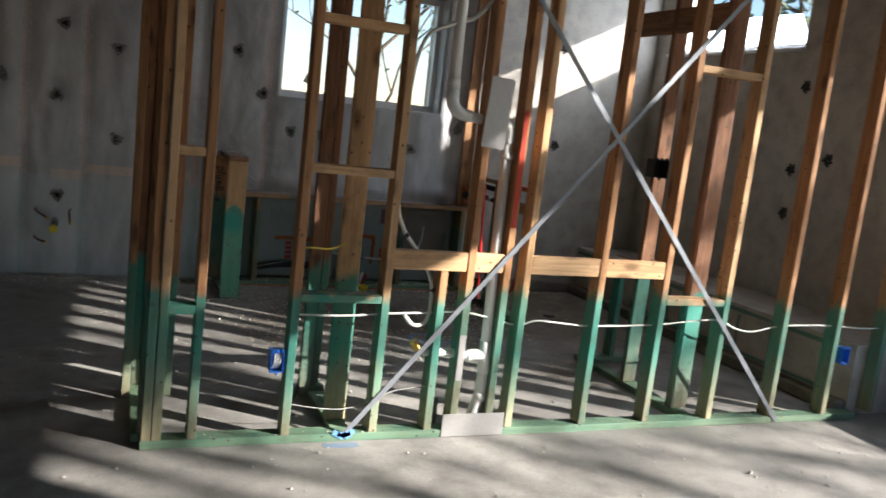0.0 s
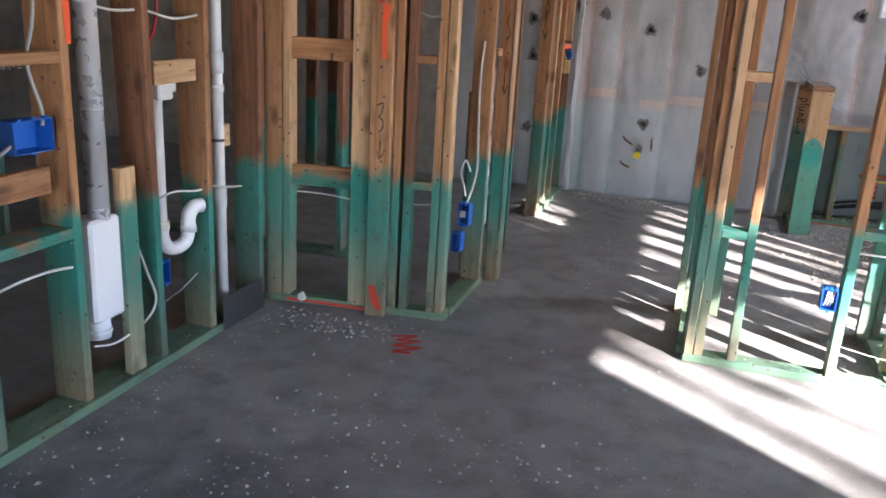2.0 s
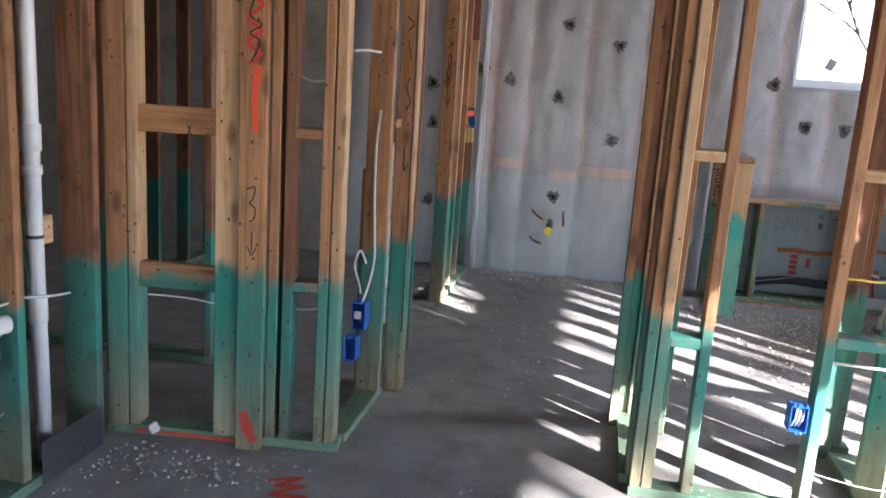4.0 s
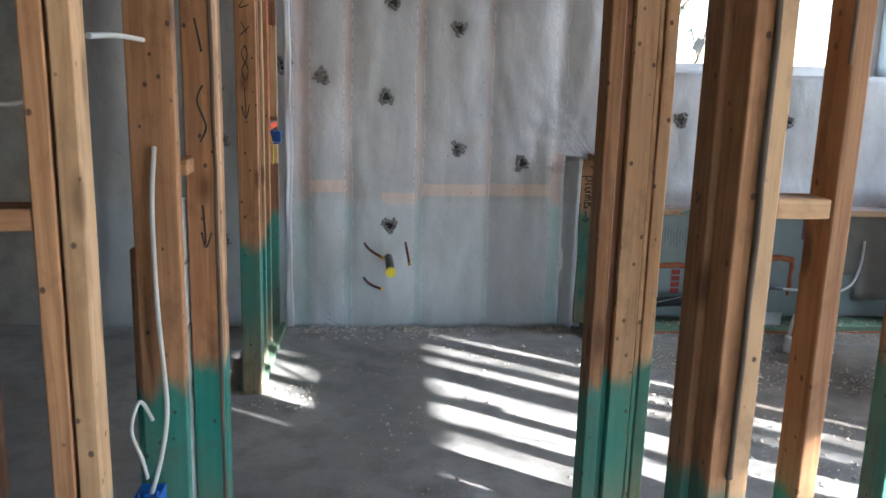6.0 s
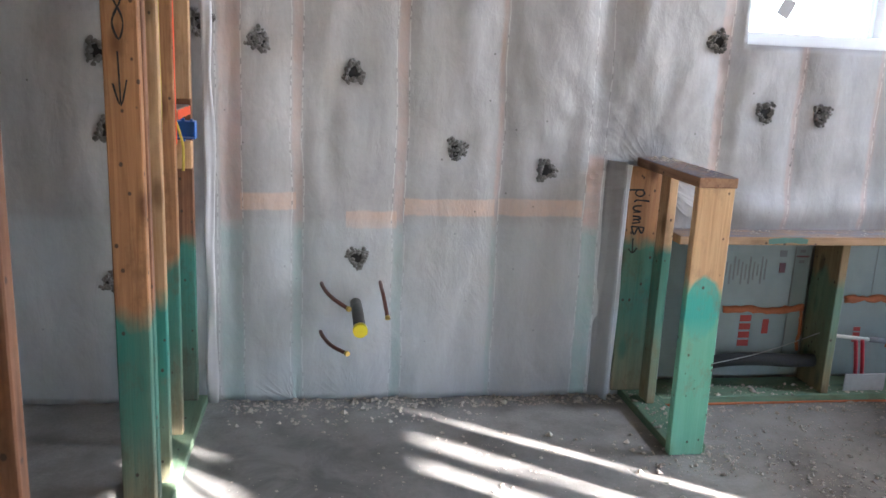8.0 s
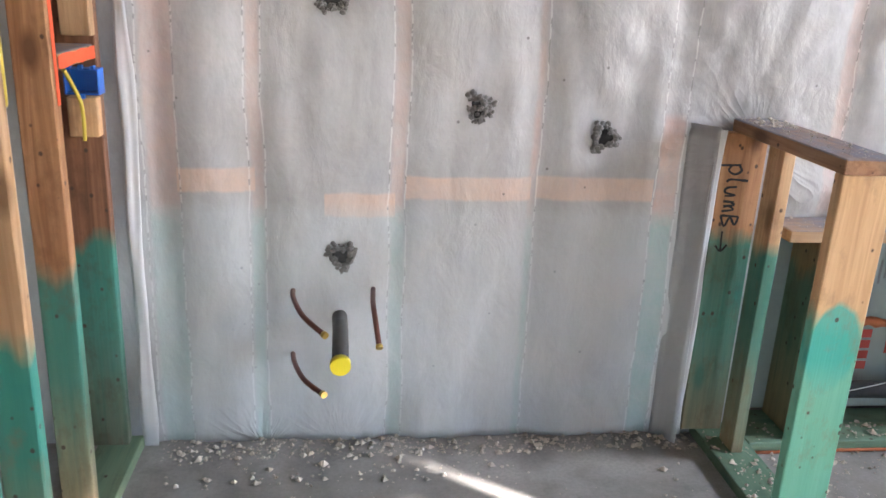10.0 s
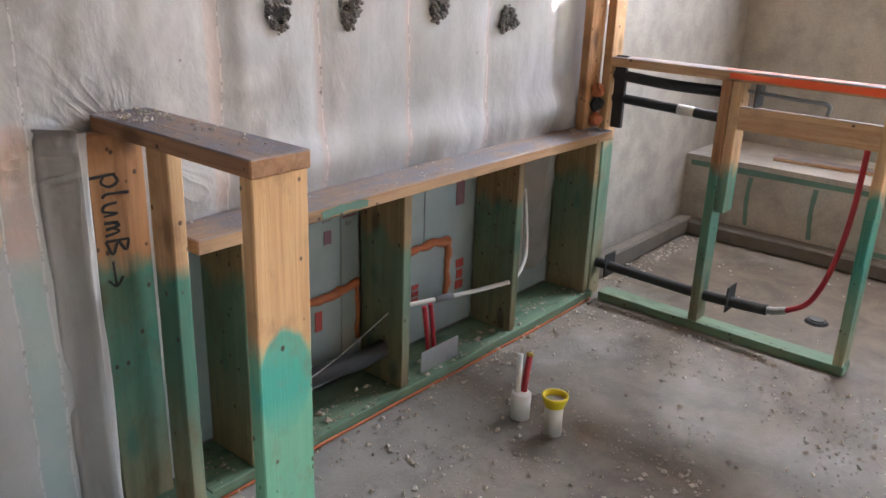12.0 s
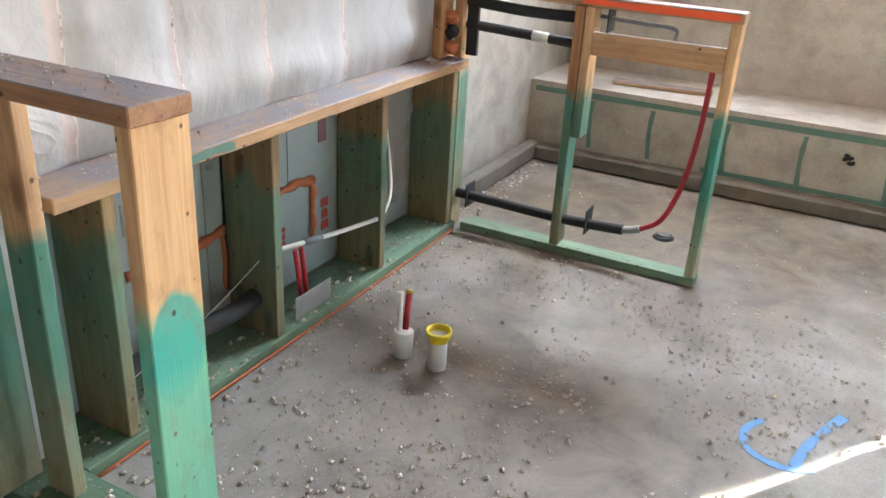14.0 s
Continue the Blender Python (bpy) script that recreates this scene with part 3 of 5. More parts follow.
def blanket_wall():
    """The poly-faced blanket that hangs on the north wall, pillowed between the studs and creased."""
    seams = (-2.0, -1.62, -1.2, -0.735, -0.475, -0.06, 0.345, 0.765, 1.29, 1.65, 2.02, 2.45, 2.9, 3.14)
    xs = sorted({round(-2.0 + 0.028 * i, 4) for i in range(184)} | {WX0, WX1, 3.14})
    xs = [x for x in xs if x <= 3.14]
    zs = sorted({round(0.03 * i, 4) for i in range(114)} | {WZ0, WZ1})
    bm, grid = bmesh.new(), []
    for x in xs:
        k = max(i for i, s in enumerate(seams) if s <= x + 1e-6)
        a, b = seams[k], seams[min(k + 1, len(seams) - 1)]
        u = (x - a) / max(b - a, 1e-6)
        col = []
        for z in zs:
            puff = 0.024 * math.sin(math.pi * min(max(u, 0), 1)) ** 0.45
            p = Vector((x * 1.0, 0, z * 0.35))
            crease = 0.010 * noise.noise(p * 7) + 0.006 * noise.noise(Vector((x * 16 + 4 * noise.noise(p * 2), 3, z * 3)))
            # pulled folds that fan out from the half wall's top
            dx, dz = x - 1.02, z - 1.08
            r = math.hypot(dx, dz)
            fan = 0.008 * math.exp(-r / 0.34) * min(1, r / 0.12) * math.sin(20 * math.atan2(dz, dx) + 6 * noise.noise(p * 3)) if dz > -0.05 else 0
            low = 0.012 * math.exp(-z / 0.08) * noise.noise(Vector((x * 20, 1, 0)))
            tie = sum(0.022 * math.exp(-((x - hx) ** 2 + (z - hz) ** 2) / 0.006) for hx, hz in HOLES)
            sag = 0.03 * math.exp(-((z - 0.86 - 0.02 * noise.noise(p * 4)) / 0.06) ** 2) * (0.7 + 0.6 * noise.noise(Vector((x * 3, 7, 0)))) if x > 1.13 else 0
            edge = 0.0 if min(abs(x - WX0), abs(x - WX1)) > 0.05 or not WZ0 - 0.05 < z < WZ1 + 0.05 else 0.01
            col.append(bm.verts.new((x, NORTH - puff - crease - fan - low - sag + tie * 0.7 + edge, z)))
        grid.append(col)
    for i in range(len(xs) - 1):
        for j in range(len(zs) - 1):
            cx, cz = (xs[i] + xs[i + 1]) / 2, (zs[j] + zs[j + 1]) / 2
            if WX0 < cx < WX1 and WZ0 < cz < WZ1 or 1.115 < cx < 3.06 and cz < 0.74:
                continue
            f = bm.faces.new((grid[i][j], grid[i + 1][j], grid[i + 1][j + 1], grid[i][j + 1]))
            f.smooth = True
    bm.normal_update()
    bmesh.ops.solidify(bm, geom=bm.faces[:], thickness=-0.006)
    return tagged(part("insulation_blanket", bm, blanket), "creased grey poly-faced insulation blanket stapled over the wall", "insulation", kind="structure")


HOLES = ((-0.230, 0.629), (0.168, 1.087), (0.550, 1.011), (-0.258, 1.377), (-0.624, 1.488), (-0.218, 1.904), (0.158, 1.771), (-0.835, 1.547), (-1.216, 1.419), (-1.197, 1.120), (-1.202, 0.523), (1.250, 1.561), (1.498, 1.282), (1.766, 1.280), (2.161, 1.282), (2.553, 1.232), (2.968, 1.441), (1.038, 1.880), (-0.612, 2.123), (0.548, 2.174))
skin = blanket_wall()
for i, (hx, hz) in enumerate(HOLES):
    rnd = random.Random(i)
    bm = bmesh.new()
    bmesh.ops.create_cone(bm, cap_ends=True, segments=14, radius1=0.03, radius2=0.026, depth=0.012, matrix=Matrix.Translation((hx, NORTH - 0.018, hz)) @ pose(0, 0, 0, 90, 0, 0))
    for v in bm.verts:
        v.co += Vector((rnd.uniform(-1, 1), 0, rnd.uniform(-1, 1))) * 0.006
    hole = part("torn_tie_hole", bm, fluff, skin, "dark frayed hole round a form tie")
    bm = bmesh.new()
    ragged = i % 3 != 1
    for k in range(110):
        a = rnd.uniform(0, 6.28)
        r = 0.043 * (rnd.uniform(0.5, 1.0) if ragged else rnd.random() ** 0.6) * (1 + 0.25 * math.sin(3 * a + i))
        blob_bm(rnd.uniform(0.0035, 0.010), i * 50 + k, 0.7, 1, 1, bm, (hx + r * math.cos(a), NORTH - 0.024 + rnd.uniform(-0.012, 0.006) + 0.15 * r, hz + 1.05 * r * math.sin(a)))
    part("frayed_rim", bm, fluff_pale, hole, "grey torn insulation")



def window(name, origin, turn, width, height, bars, label):
    """A vinyl window in a wall; built in x and z, facing -y, then turned."""
    m = Matrix.Translation(origin) @ pose(0, 0, 0, 0, 0, turn)
    win = tagged(new(name), label, "window", kind="structure")
    win.matrix_world = m

    def put(nm, x0, x1, y0, y1, z0, z1, mat, lab=""):
        ob = box(nm, x0, x1, y0, y1, z0, z1, mat, None, lab, 0.003)
        ob.parent = win
        return ob
    w, h = width, height
    put("window_sill", -0.004, w + 0.004, -0.03, 0.14, -0.02, 0.006, vinyl, "white sill")
    for x0, x1 in ((0, 0.05), (w - 0.05, w)):
        put("window_frame", x0, x1, 0.14, 0.2, 0.006, h, vinyl)
    put("window_frame", 0.05, w - 0.05, 0.14, 0.2, 0.006, 0.06, vinyl)
    put("window_frame", 0.05, w - 0.05, 0.14, 0.2, h - 0.05, h, vinyl)
    for x0, x1 in ((-0.004, 0.008), (w - 0.008, w + 0.004)):
        put("reveal", x0, x1, 0.0, 0.14, 0.006, h, vinyl)
    for x in bars:
        put("mullion", x - 0.025, x + 0.025, 0.145, 0.195, 0.06, h - 0.05, vinyl)
    edges = [0.05, *bars, w - 0.05]
    for a, b in zip(edges, edges[1:]):
        g = put("pane", a + 0.02, b - 0.02, 0.165, 0.171, 0.05, h - 0.04, glass)
        g.visible_shadow = False
    return win


north_win = window("window_1", (WX0, NORTH + 0.02, WZ0), 0, WX1 - WX0, WZ1 - WZ0, (0.72,), "white vinyl window with a sticker, daylight behind")
sticker = part("sticker", box_bm(0.06, 0.001, 0.08, 0), cable_grey, north_win, "grey printed sticker")
sticker.location = (0.27, 0.162, 0.17)
sticker.rotation_euler = (0, radians(25), 0)
window("window_2", (EAST - 0.01, EY1, EZ0), -90, EY1 - EY0, EZ1 - EZ0, (0.75,), "high white vinyl window with daylight behind")

for i, (hx, hy, hz) in enumerate(((EAST, 5.35, 2.07), (EAST, 5.36, 1.44), (EAST, 5.36, 1.10), (EAST, 5.02, 1.54), (3.99, NORTH + 0.03, 2.30), (4.01, NORTH + 0.03, 1.40))):
    bm = bmesh.new()
    for k in range(16):
        a = 2.4 * k
        r = 0.012 + 0.0022 * k
        d = Vector((0, math.cos(a), math.sin(a))) if hx == EAST else Vector((math.cos(a), 0, math.sin(a)))
        blob_bm(0.012, i * 20 + k, 0.6, 1, 1, bm, Vector((hx, hy, hz)) + d * r)
    part("torn_tie_hole", bm, fluff, east_wall if hx == EAST else north_wall, "dark form tie hole")

# ---- stud walls ----
S, D = 0.038, 0.089
TOP = 2.95


def framing(label, group="stud walls"):
    return thing("stud_wall", label, "stud wall", group)


def studs_x(wall, y0, xs, depth=D, z0=S, z1=TOP, mats=(wood,)):
    for i, x in enumerate(xs):
        lumber("stud", x, x + S, y0, y0 + depth, z0, z1, mats[i % len(mats)], wall)


def plates_x(wall, x0, x1, y0, depth=D):
    lumber("bottom_plate", x0, x1, y0 - 0.002, y0 + depth + 0.002, 0, S, wood_plate, wall, "green-stained bottom plate")
    lumber("top_plate", x0, x1, y0, y0 + depth, TOP, TOP + S, wood, wall)


# front wall of the bathroom
F = 3.906
front = framing("wood stud wall sprayed green near the floor, cross-braced with steel straps")
plates_x(front, 0.318, 4.41, F)
FRONT_X = (0.324, 0.366, 0.509, 0.911, 1.321, 1.725, 1.916, 2.027, 2.454, 2.851, 3.274, 3.715, 4.127, 4.517)
studs_x(front, F, FRONT_X, mats=(wood, wood_pale, wood))
lumber("cripple_stud", 1.592, 1.63, F, F + D, S, 0.818, wood, front)
for x0, x1, z in ((0.404, 0.509, 1.252), (0.949, 1.320, 1.226), (0.949, 1.320, 1.855), (0.949, 1.320, 0.654), (0.404, 0.509, 0.591), (2.889, 3.273, 1.891), (2.889, 3.273, 0.680)):
    lumber("block", x0, x1, F + 0.002, F + D - 0.002, z, z + S, wood_pale, front)
for x0, x1 in ((1.359, 1.723), (1.763, 1.913), (2.065, 2.451), (2.492, 2.849)):
    lumber("backing_board", x0, x1, F + 0.004, F + 0.042, 0.818, 0.909, wood_pale, front, "pale backing board")


def strap(name, a, b, w, y, material, parent, label):
    way = Vector((b[0] - a[0], 0, b[1] - a[1]))
    L, ang = way.length, math.degrees(math.atan2(way.z, way.x))
    bm = box_bm(L, 0.0025, w, 0.0006)
    for k in range(int(L / 0.4)):
        box_bm(0.008, 0.004, 0.008, 0.001, (-L / 2 + 0.2 + 0.4 * k, -0.001, 0.006 * (-1) ** k), bm)
    m = Matrix.Translation(((a[0] + b[0]) / 2, y, (a[1] + b[1]) / 2)) @ pose(0, 0, 0, 0, -ang, 0)
    return part(name, bm, material, parent, label, m)


strap("brace_strap", (1.194, 0.030), (3.632, 2.920), 0.025, F - 0.004, steel, front, "galvanised steel brace strap")
strap("brace_strap", (3.777, 0.015), (1.168, 2.950), 0.025, F - 0.0075, steel, front, "galvanised steel brace strap")
strap("nail_plate", (1.774, 1.405), (1.793, 1.727), 0.118, F - 0.004, steel_dull, front, "galvanised nail plate")
box("nail_plate", 1.685, 2.014, F - 0.006, F - 0.003, 0.004, 0.118, steel_dull, front, "galvanised nail plate", 0.0008)
box("nail_plate", 1.626, 1.691, F + D + 0.001, F + D + 0.004, 0.030, 0.164, steel_black, front, "", 0.0008)
stroke("spray_mark", [(1.933, F - 0.0036, 1.042), (1.931, F - 0.0036, 1.329), (1.934, F - 0.0036, 1.594)], 0.03, (0, -1, 0), spray_red, front, "red spray stripe")
for k in range(4):
    stroke("spray_mark", [(1.15 + 0.02 * k, F - 0.005, 0.05 - 0.01 * k), (1.2 + 0.015 * k, F - 0.005, 0.02 + 0.012 * k)], 0.03, (0, -1, 0), spray_blue, front, "blue spray dab")

# torn, barky edges where rough boards meet
lumpy("bark_edge", [(0.365, F - 0.003, 0.736), (0.366, F - 0.004, 1.329), (0.365, F - 0.003, 2.044), (0.366, F - 0.003, 2.900)], 0.006, bark, front, "ragged dark bark edge", 4)
lumpy("bark_edge", [(0.507, F - 0.001, 1.533), (0.508, F - 0.001, 2.248), (0.507, F - 0.001, 2.900)], 0.004, bark, front, "", 5)

# closet return and its back wall
ret_e = framing("narrow wood stud return beside the passage, sprayed green below")
lumber("bottom_plate", 0.285, 0.374, F + D + 0.004, 4.70, 0, S, wood_plate, ret_e)
lumber("top_plate", 0.285, 0.374, F + D + 0.004, 4.70, TOP, TOP + S, wood, ret_e)
lumber("stud", 0.333, 0.395, 4.60, 4.689, S, TOP, wood_pale, ret_e)
lumber("stud", 0.397, 0.412, 4.604, 4.689, S, TOP, wood_pale, ret_e)
lumber("stud", 0.414, 0.449, 4.60, 4.689, S, TOP, wood_pale, ret_e)
lumber("stud", 0.310, 0.348, F + D + 0.004, F + D + 0.093, S, TOP, wood, ret_e)
lumber("stud", 0.250, 0.288, 4.53, 4.619, 0, TOP, wood, ret_e)
# fills the gap; dark wood here stands for the recess's shade
lumber("stud", 0.290, 0.331, 4.615, 4.68, S, TOP, wood_dark, ret_e)
lumber("hanging_stud", 0.412, 0.452, 4.16, 4.249, 0.145, TOP, wood, ret_e)
back = framing("wood stud wall behind the cross-braced wall, sprayed green below")
lumber("bottom_plate", 1.13, 1.26, 4.55, 4.64, 0, S, wood_plate, back)
lumber("top_plate", 0.452, 1.26, 4.55, 4.64, TOP, TOP + S, wood, back)
studs_x(back, 4.55, (1.14, 1.19), mats=(wood, wood_dark))
ret_m = framing("short wood stud return with a wide face, sprayed green below")
lumber("bottom_plate", 1.155, 1.245, 4.0, 4.48, 0, S, wood_plate, ret_m)
lumber("top_plate", 1.13, 1.235, 4.0, 4.545, TOP, TOP + S, wood, ret_m)
lumber("stud", 1.150, 1.252, 4.08, 4.118, S, TOP, wood_pale, ret_m)
lumber("stud", 1.110, 1.172, 4.49, 4.528, 0, TOP, wood_dark, ret_m)
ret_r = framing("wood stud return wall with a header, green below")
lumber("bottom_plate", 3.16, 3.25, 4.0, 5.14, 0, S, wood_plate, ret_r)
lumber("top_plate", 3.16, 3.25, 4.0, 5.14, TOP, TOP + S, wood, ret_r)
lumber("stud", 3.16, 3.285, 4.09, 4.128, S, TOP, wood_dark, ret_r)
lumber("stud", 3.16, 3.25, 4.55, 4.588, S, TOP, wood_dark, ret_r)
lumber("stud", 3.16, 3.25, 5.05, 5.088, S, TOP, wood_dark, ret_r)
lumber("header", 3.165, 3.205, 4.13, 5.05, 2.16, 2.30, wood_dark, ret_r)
lowwall = framing("low green-stained knee wall frame")
lumber("bottom_plate", 3.26, 3.64, 5.05, 5.14, 0, S, wood_plate, lowwall)
studs_x(lowwall, 5.05, (3.38, 3.58), z1=0.60, mats=(wood_plate,))
lumber("top_plate", 3.26, 3.64, 5.05, 5.14, 0.60, 0.638, wood_plate, lowwall)

# plumbing wall on the west side
WXF = -1.70
plumb = framing("deep wood stud plumbing wall, sprayed green below")
lumber("bottom_plate", WXF - 0.142, WXF + 0.012, -1.2, 3.685, 0.000, S, wood_plate, plumb, "green-stained bottom plate with crumbs")
lumber("top_plate", WXF - 0.14, WXF, -1.2, 3.726, TOP, TOP + S, wood, plumb)
WEST_Y = (0.08, 0.48, 0.88, 1.28, 1.685, 2.087, 2.478, 2.882, 3.262, 3.678)
for i, y in enumerate(WEST_Y):
    lumber("stud", WXF - 0.14, WXF, y, y + S, S, TOP, (wood, wood_dark)[i % 2], plumb).rotation_euler.x = radians(1.2) if i == 7 else 0
for y0, y1, z in ((1.720, 2.091, 1.240), (2.130, 2.494, 1.240), (1.720, 2.091, 0.656), (2.130, 2.494, 0.656)):
    lumber("block", WXF - 0.138, WXF - 0.002, y0, y1, z, z + S, wood, plumb)
lumber("block", WXF - 0.06, WXF - 0.022, 2.130, 2.420, 0.824, 0.912, wood, plumb)
lumber("backing_board", WXF - 0.046, WXF - 0.008, 2.951, 3.216, 1.136, 1.225, wood_pale, plumb)
lumber("block", WXF - 0.09, WXF - 0.052, 3.420, 3.522, 0.824, 0.923, wood_pale, plumb)
box("nail_plate", WXF + 0.014, WXF + 0.017, 3.328, 3.675, 0.003, 0.161, steel_black, plumb, "dark sheet metal plate", 0.0008)
stroke("spray_mark", [(WXF + 0.0042, 2.514, 1.300), (WXF + 0.0042, 2.512, 1.646), (WXF + 0.0042, 2.515, 2.042)], 0.032, (1, 0, 0), spray_orange, plumb, "orange paint stripe")
lumber("scab_board", WXF - 0.04, WXF - 0.003, 2.728, 2.813, S, 0.854, wood_pale, plumb, "short pale board with blue-green spray")

# skewed wall beside the plumbing wall: built straight, then turned
skew = framing("wood stud wall with red spray marks and blocking, green below")
L = 0.94
lumber("bottom_plate", 0.000, L, 0, D, 0, S, wood_plate, skew)
lumber("top_plate", 0.000, L, 0, D, TOP, TOP + S, wood, skew)
lumber("stud", 0.012, 0.095, 0.001, 0.039, S, TOP, wood, skew)
lumber("stud", 0.100, 0.138, 0.002, D, S, TOP, wood_pale, skew)
lumber("stud", 0.450, 0.539, -0.022, 0.016, S, TOP, wood_pale, skew)
lumber("stud", 0.545, 0.645, -0.044, -0.006, 0, TOP, wood, skew)
lumber("stud", 0.649, 0.687, 0.0, D, S, TOP, wood, skew)
lumber("stud", 0.705, 0.743, 0.0, D, S, TOP, wood_dark, skew)
lumber("stud", 0.842, 0.880, 0.0, D, S, TOP, wood, skew)
lumber("stud", 0.886, 0.924, 0.0, D, S, TOP, wood_pale, skew)
for x0, x1, z in ((0.140, 0.449, 1.208), (0.140, 0.449, 0.609)):
    lumber("backing_board", x0, x1, 0.02, 0.058, z, z + 0.1, wood, skew)
for x0, x1, z in ((0.745, 0.842, 1.223), (0.745, 0.842, 0.644)):
    lumber("block", x0, x1, 0.002, D, z, z + S, wood, skew)
for zz, pts in ((0, [(0.580, 1.476), (0.623, 1.515), (0.575, 1.555), (0.625, 1.594), (0.577, 1.634), (0.627, 1.683), (0.580, 1.733), (0.620, 1.792), (0.585, 1.931)]),):
    stroke("spray_mark", [(x, -0.0485, z) for x, z in pts], 0.022, (0, -1, 0), spray_red, skew, "red spray scrawl")
stroke("spray_mark", [(0.610, -0.0485, 1.238), (0.605, -0.0485, 1.357), (0.615, -0.0485, 1.476)], 0.035, (0, -1, 0), spray_orange, skew, "orange spray smudge")
stroke("spray_mark", [(0.575, -0.0485, 0.160), (0.595, -0.0485, 0.090), (0.615, -0.0485, 0.040)], 0.05, (0, -1, 0), spray_red, skew, "red spray smudge")
stroke("spray_mark", [(0.120, -0.0025, 0.020), (0.345, -0.0025, 0.018), (0.545, -0.003, 0.014)], 0.02, (0, -1, 0), spray_red, skew, "red spray smudge")
stroke("marker_writing", [(0.580, -0.0485, 1.030), (0.610, -0.0485, 1.040), (0.603, -0.0485, 0.995), (0.590, -0.0485, 0.981), (0.611, -0.0485, 0.961), (0.607, -0.0485, 0.921), (0.590, -0.0485, 0.911)], 0.006, (0, -1, 0), marker, skew, "black marker numeral 3")
stroke("marker_writing", [(0.601, -0.0485, 0.872), (0.600, -0.0485, 0.792)], 0.006, (0, -1, 0), marker, skew)
stroke("marker_writing", [(0.585, -0.0485, 0.817), (0.600, -0.0485, 0.783), (0.617, -0.0485, 0.817)], 0.006, (0, -1, 0), marker, skew)
stroke("marker_writing", [(0.590, -0.0492, 1.486), (0.620, -0.0492, 1.555), (0.585, -0.0492, 1.585), (0.627, -0.0492, 1.614), (0.585, -0.0492, 1.644), (0.595, -0.0492, 1.693), (0.617, -0.0492, 1.773)], 0.007, (0, -1, 0), marker, skew, "black marker scrawl")
stroke("marker_writing", [(0.33, 0.0185, 1.245), (0.345, 0.0185, 1.205)], 0.005, (0, -1, 0), marker, skew)
stroke("marker_writing", [(0.345, 0.0185, 1.245), (0.33, 0.0185, 1.205)], 0.005, (0, -1, 0), marker, skew)
skew.matrix_world = Matrix.Translation((-1.738, 3.781, 0)) @ pose(0, 0, 0, 0, 0, 6.3)

# west return with the jamb studs
ret_w = framing("wood stud return and door jamb with cables and boxes, green below")
ret_w.location = (-0.07, 0.055, 0)
lumber("bottom_plate", -0.835, -0.735, 3.93, 4.50, 0, S, wood_plate, ret_w)
lumber("top_plate", -0.825, -0.738, 3.965, 5.16, TOP, TOP + S, wood, ret_w)
lumber("stud", -0.836, -0.728, 4.402, 4.44, S, TOP, wood, ret_w)
lumber("jamb_stud", -0.738, -0.662, 4.53, 4.568, 0, TOP, wood, ret_w)
lumber("jamb_stud", -0.738, -0.66, 4.571, 4.609, 0, TOP, wood_pale, ret_w)
lumber("jamb_stud", -0.738, -0.662, 4.612, 4.65, 0, TOP, wood, ret_w)
lumber("stud", -0.80, -0.757, 5.10, 5.138, 0, TOP, wood_dark, ret_w)
lumber("block", -0.82, -0.712, 4.442, 4.528, 1.245, 1.283, wood, ret_w)
lumber("stud", -0.875, -0.85, 4.50, 4.53, S, 1.05, wood_dark, ret_w)
lumpy("bark_edge", [(-0.664, 4.53, 0.3), (-0.662, 4.529, 1.0), (-0.664, 4.53, 1.8), (-0.663, 4.53, 2.8)], 0.005, bark, ret_w, "ragged dark bark edge", 7)
for k in range(5):
    box("foam_panel", -0.825, -0.742, 4.50, 4.56, 0.33 + 0.17 * k, 0.495 + 0.17 * k, white_board, ret_w, "white foam strip" if k == 0 else "", 0.004)

# far stretch of the west wall, up to the blanket
far = framing("wood stud wall end with marker writing and orange paint, green below")
lumber("bottom_plate", -0.965, -0.84, 6.232, 7.24, 0, S, wood_plate, far)
lumber("top_plate", -0.935, -0.845, 4.72, 7.24, TOP, TOP + S, wood, far)
lumber("stud", -0.936, -0.846, 6.19, 6.228, 0, TOP, wood, far)
lumber("stud", -0.932, -0.848, 6.26, 6.298, S, TOP, wood_dark, far)
lumber("stud", -0.950, -0.862, 6.52, 6.558, S, TOP, wood_pale, far)
lumber("stud", -0.965, -0.880, 6.87, 6.908, S, TOP, wood, far)
lumber("stud", -0.985, -0.870, 7.18, 7.218, S, TOP, wood_dark, far)
stroke("spray_mark", [(-0.8762, 6.894, 1.12), (-0.8762, 6.892, 1.6), (-0.8762, 6.894, 2.1)], 0.03, (1, 0, 0), spray_orange, far, "orange paint stripe")
for pts in ([(-0.85, 1.78), (-0.815, 1.8), (-0.85, 1.74), (-0.81, 1.75)], [(-0.845, 1.68), (-0.82, 1.63)], [(-0.83, 1.58), (-0.845, 1.55), (-0.83, 1.51), (-0.82, 1.545), (-0.83, 1.58)], [(-0.83, 1.51), (-0.845, 1.47), (-0.83, 1.43), (-0.818, 1.47), (-0.83, 1.51)], [(-0.85, 1.62), (-0.81, 1.66)], [(-0.835, 1.40), (-0.832, 1.27)], [(-0.85, 1.32), (-0.832, 1.265), (-0.815, 1.33)]):
    stroke("marker_writing", [(x - 0.06, 6.1862, z + 0.03) for x, z in pts], 0.006, (0, -1, 0), marker, far)


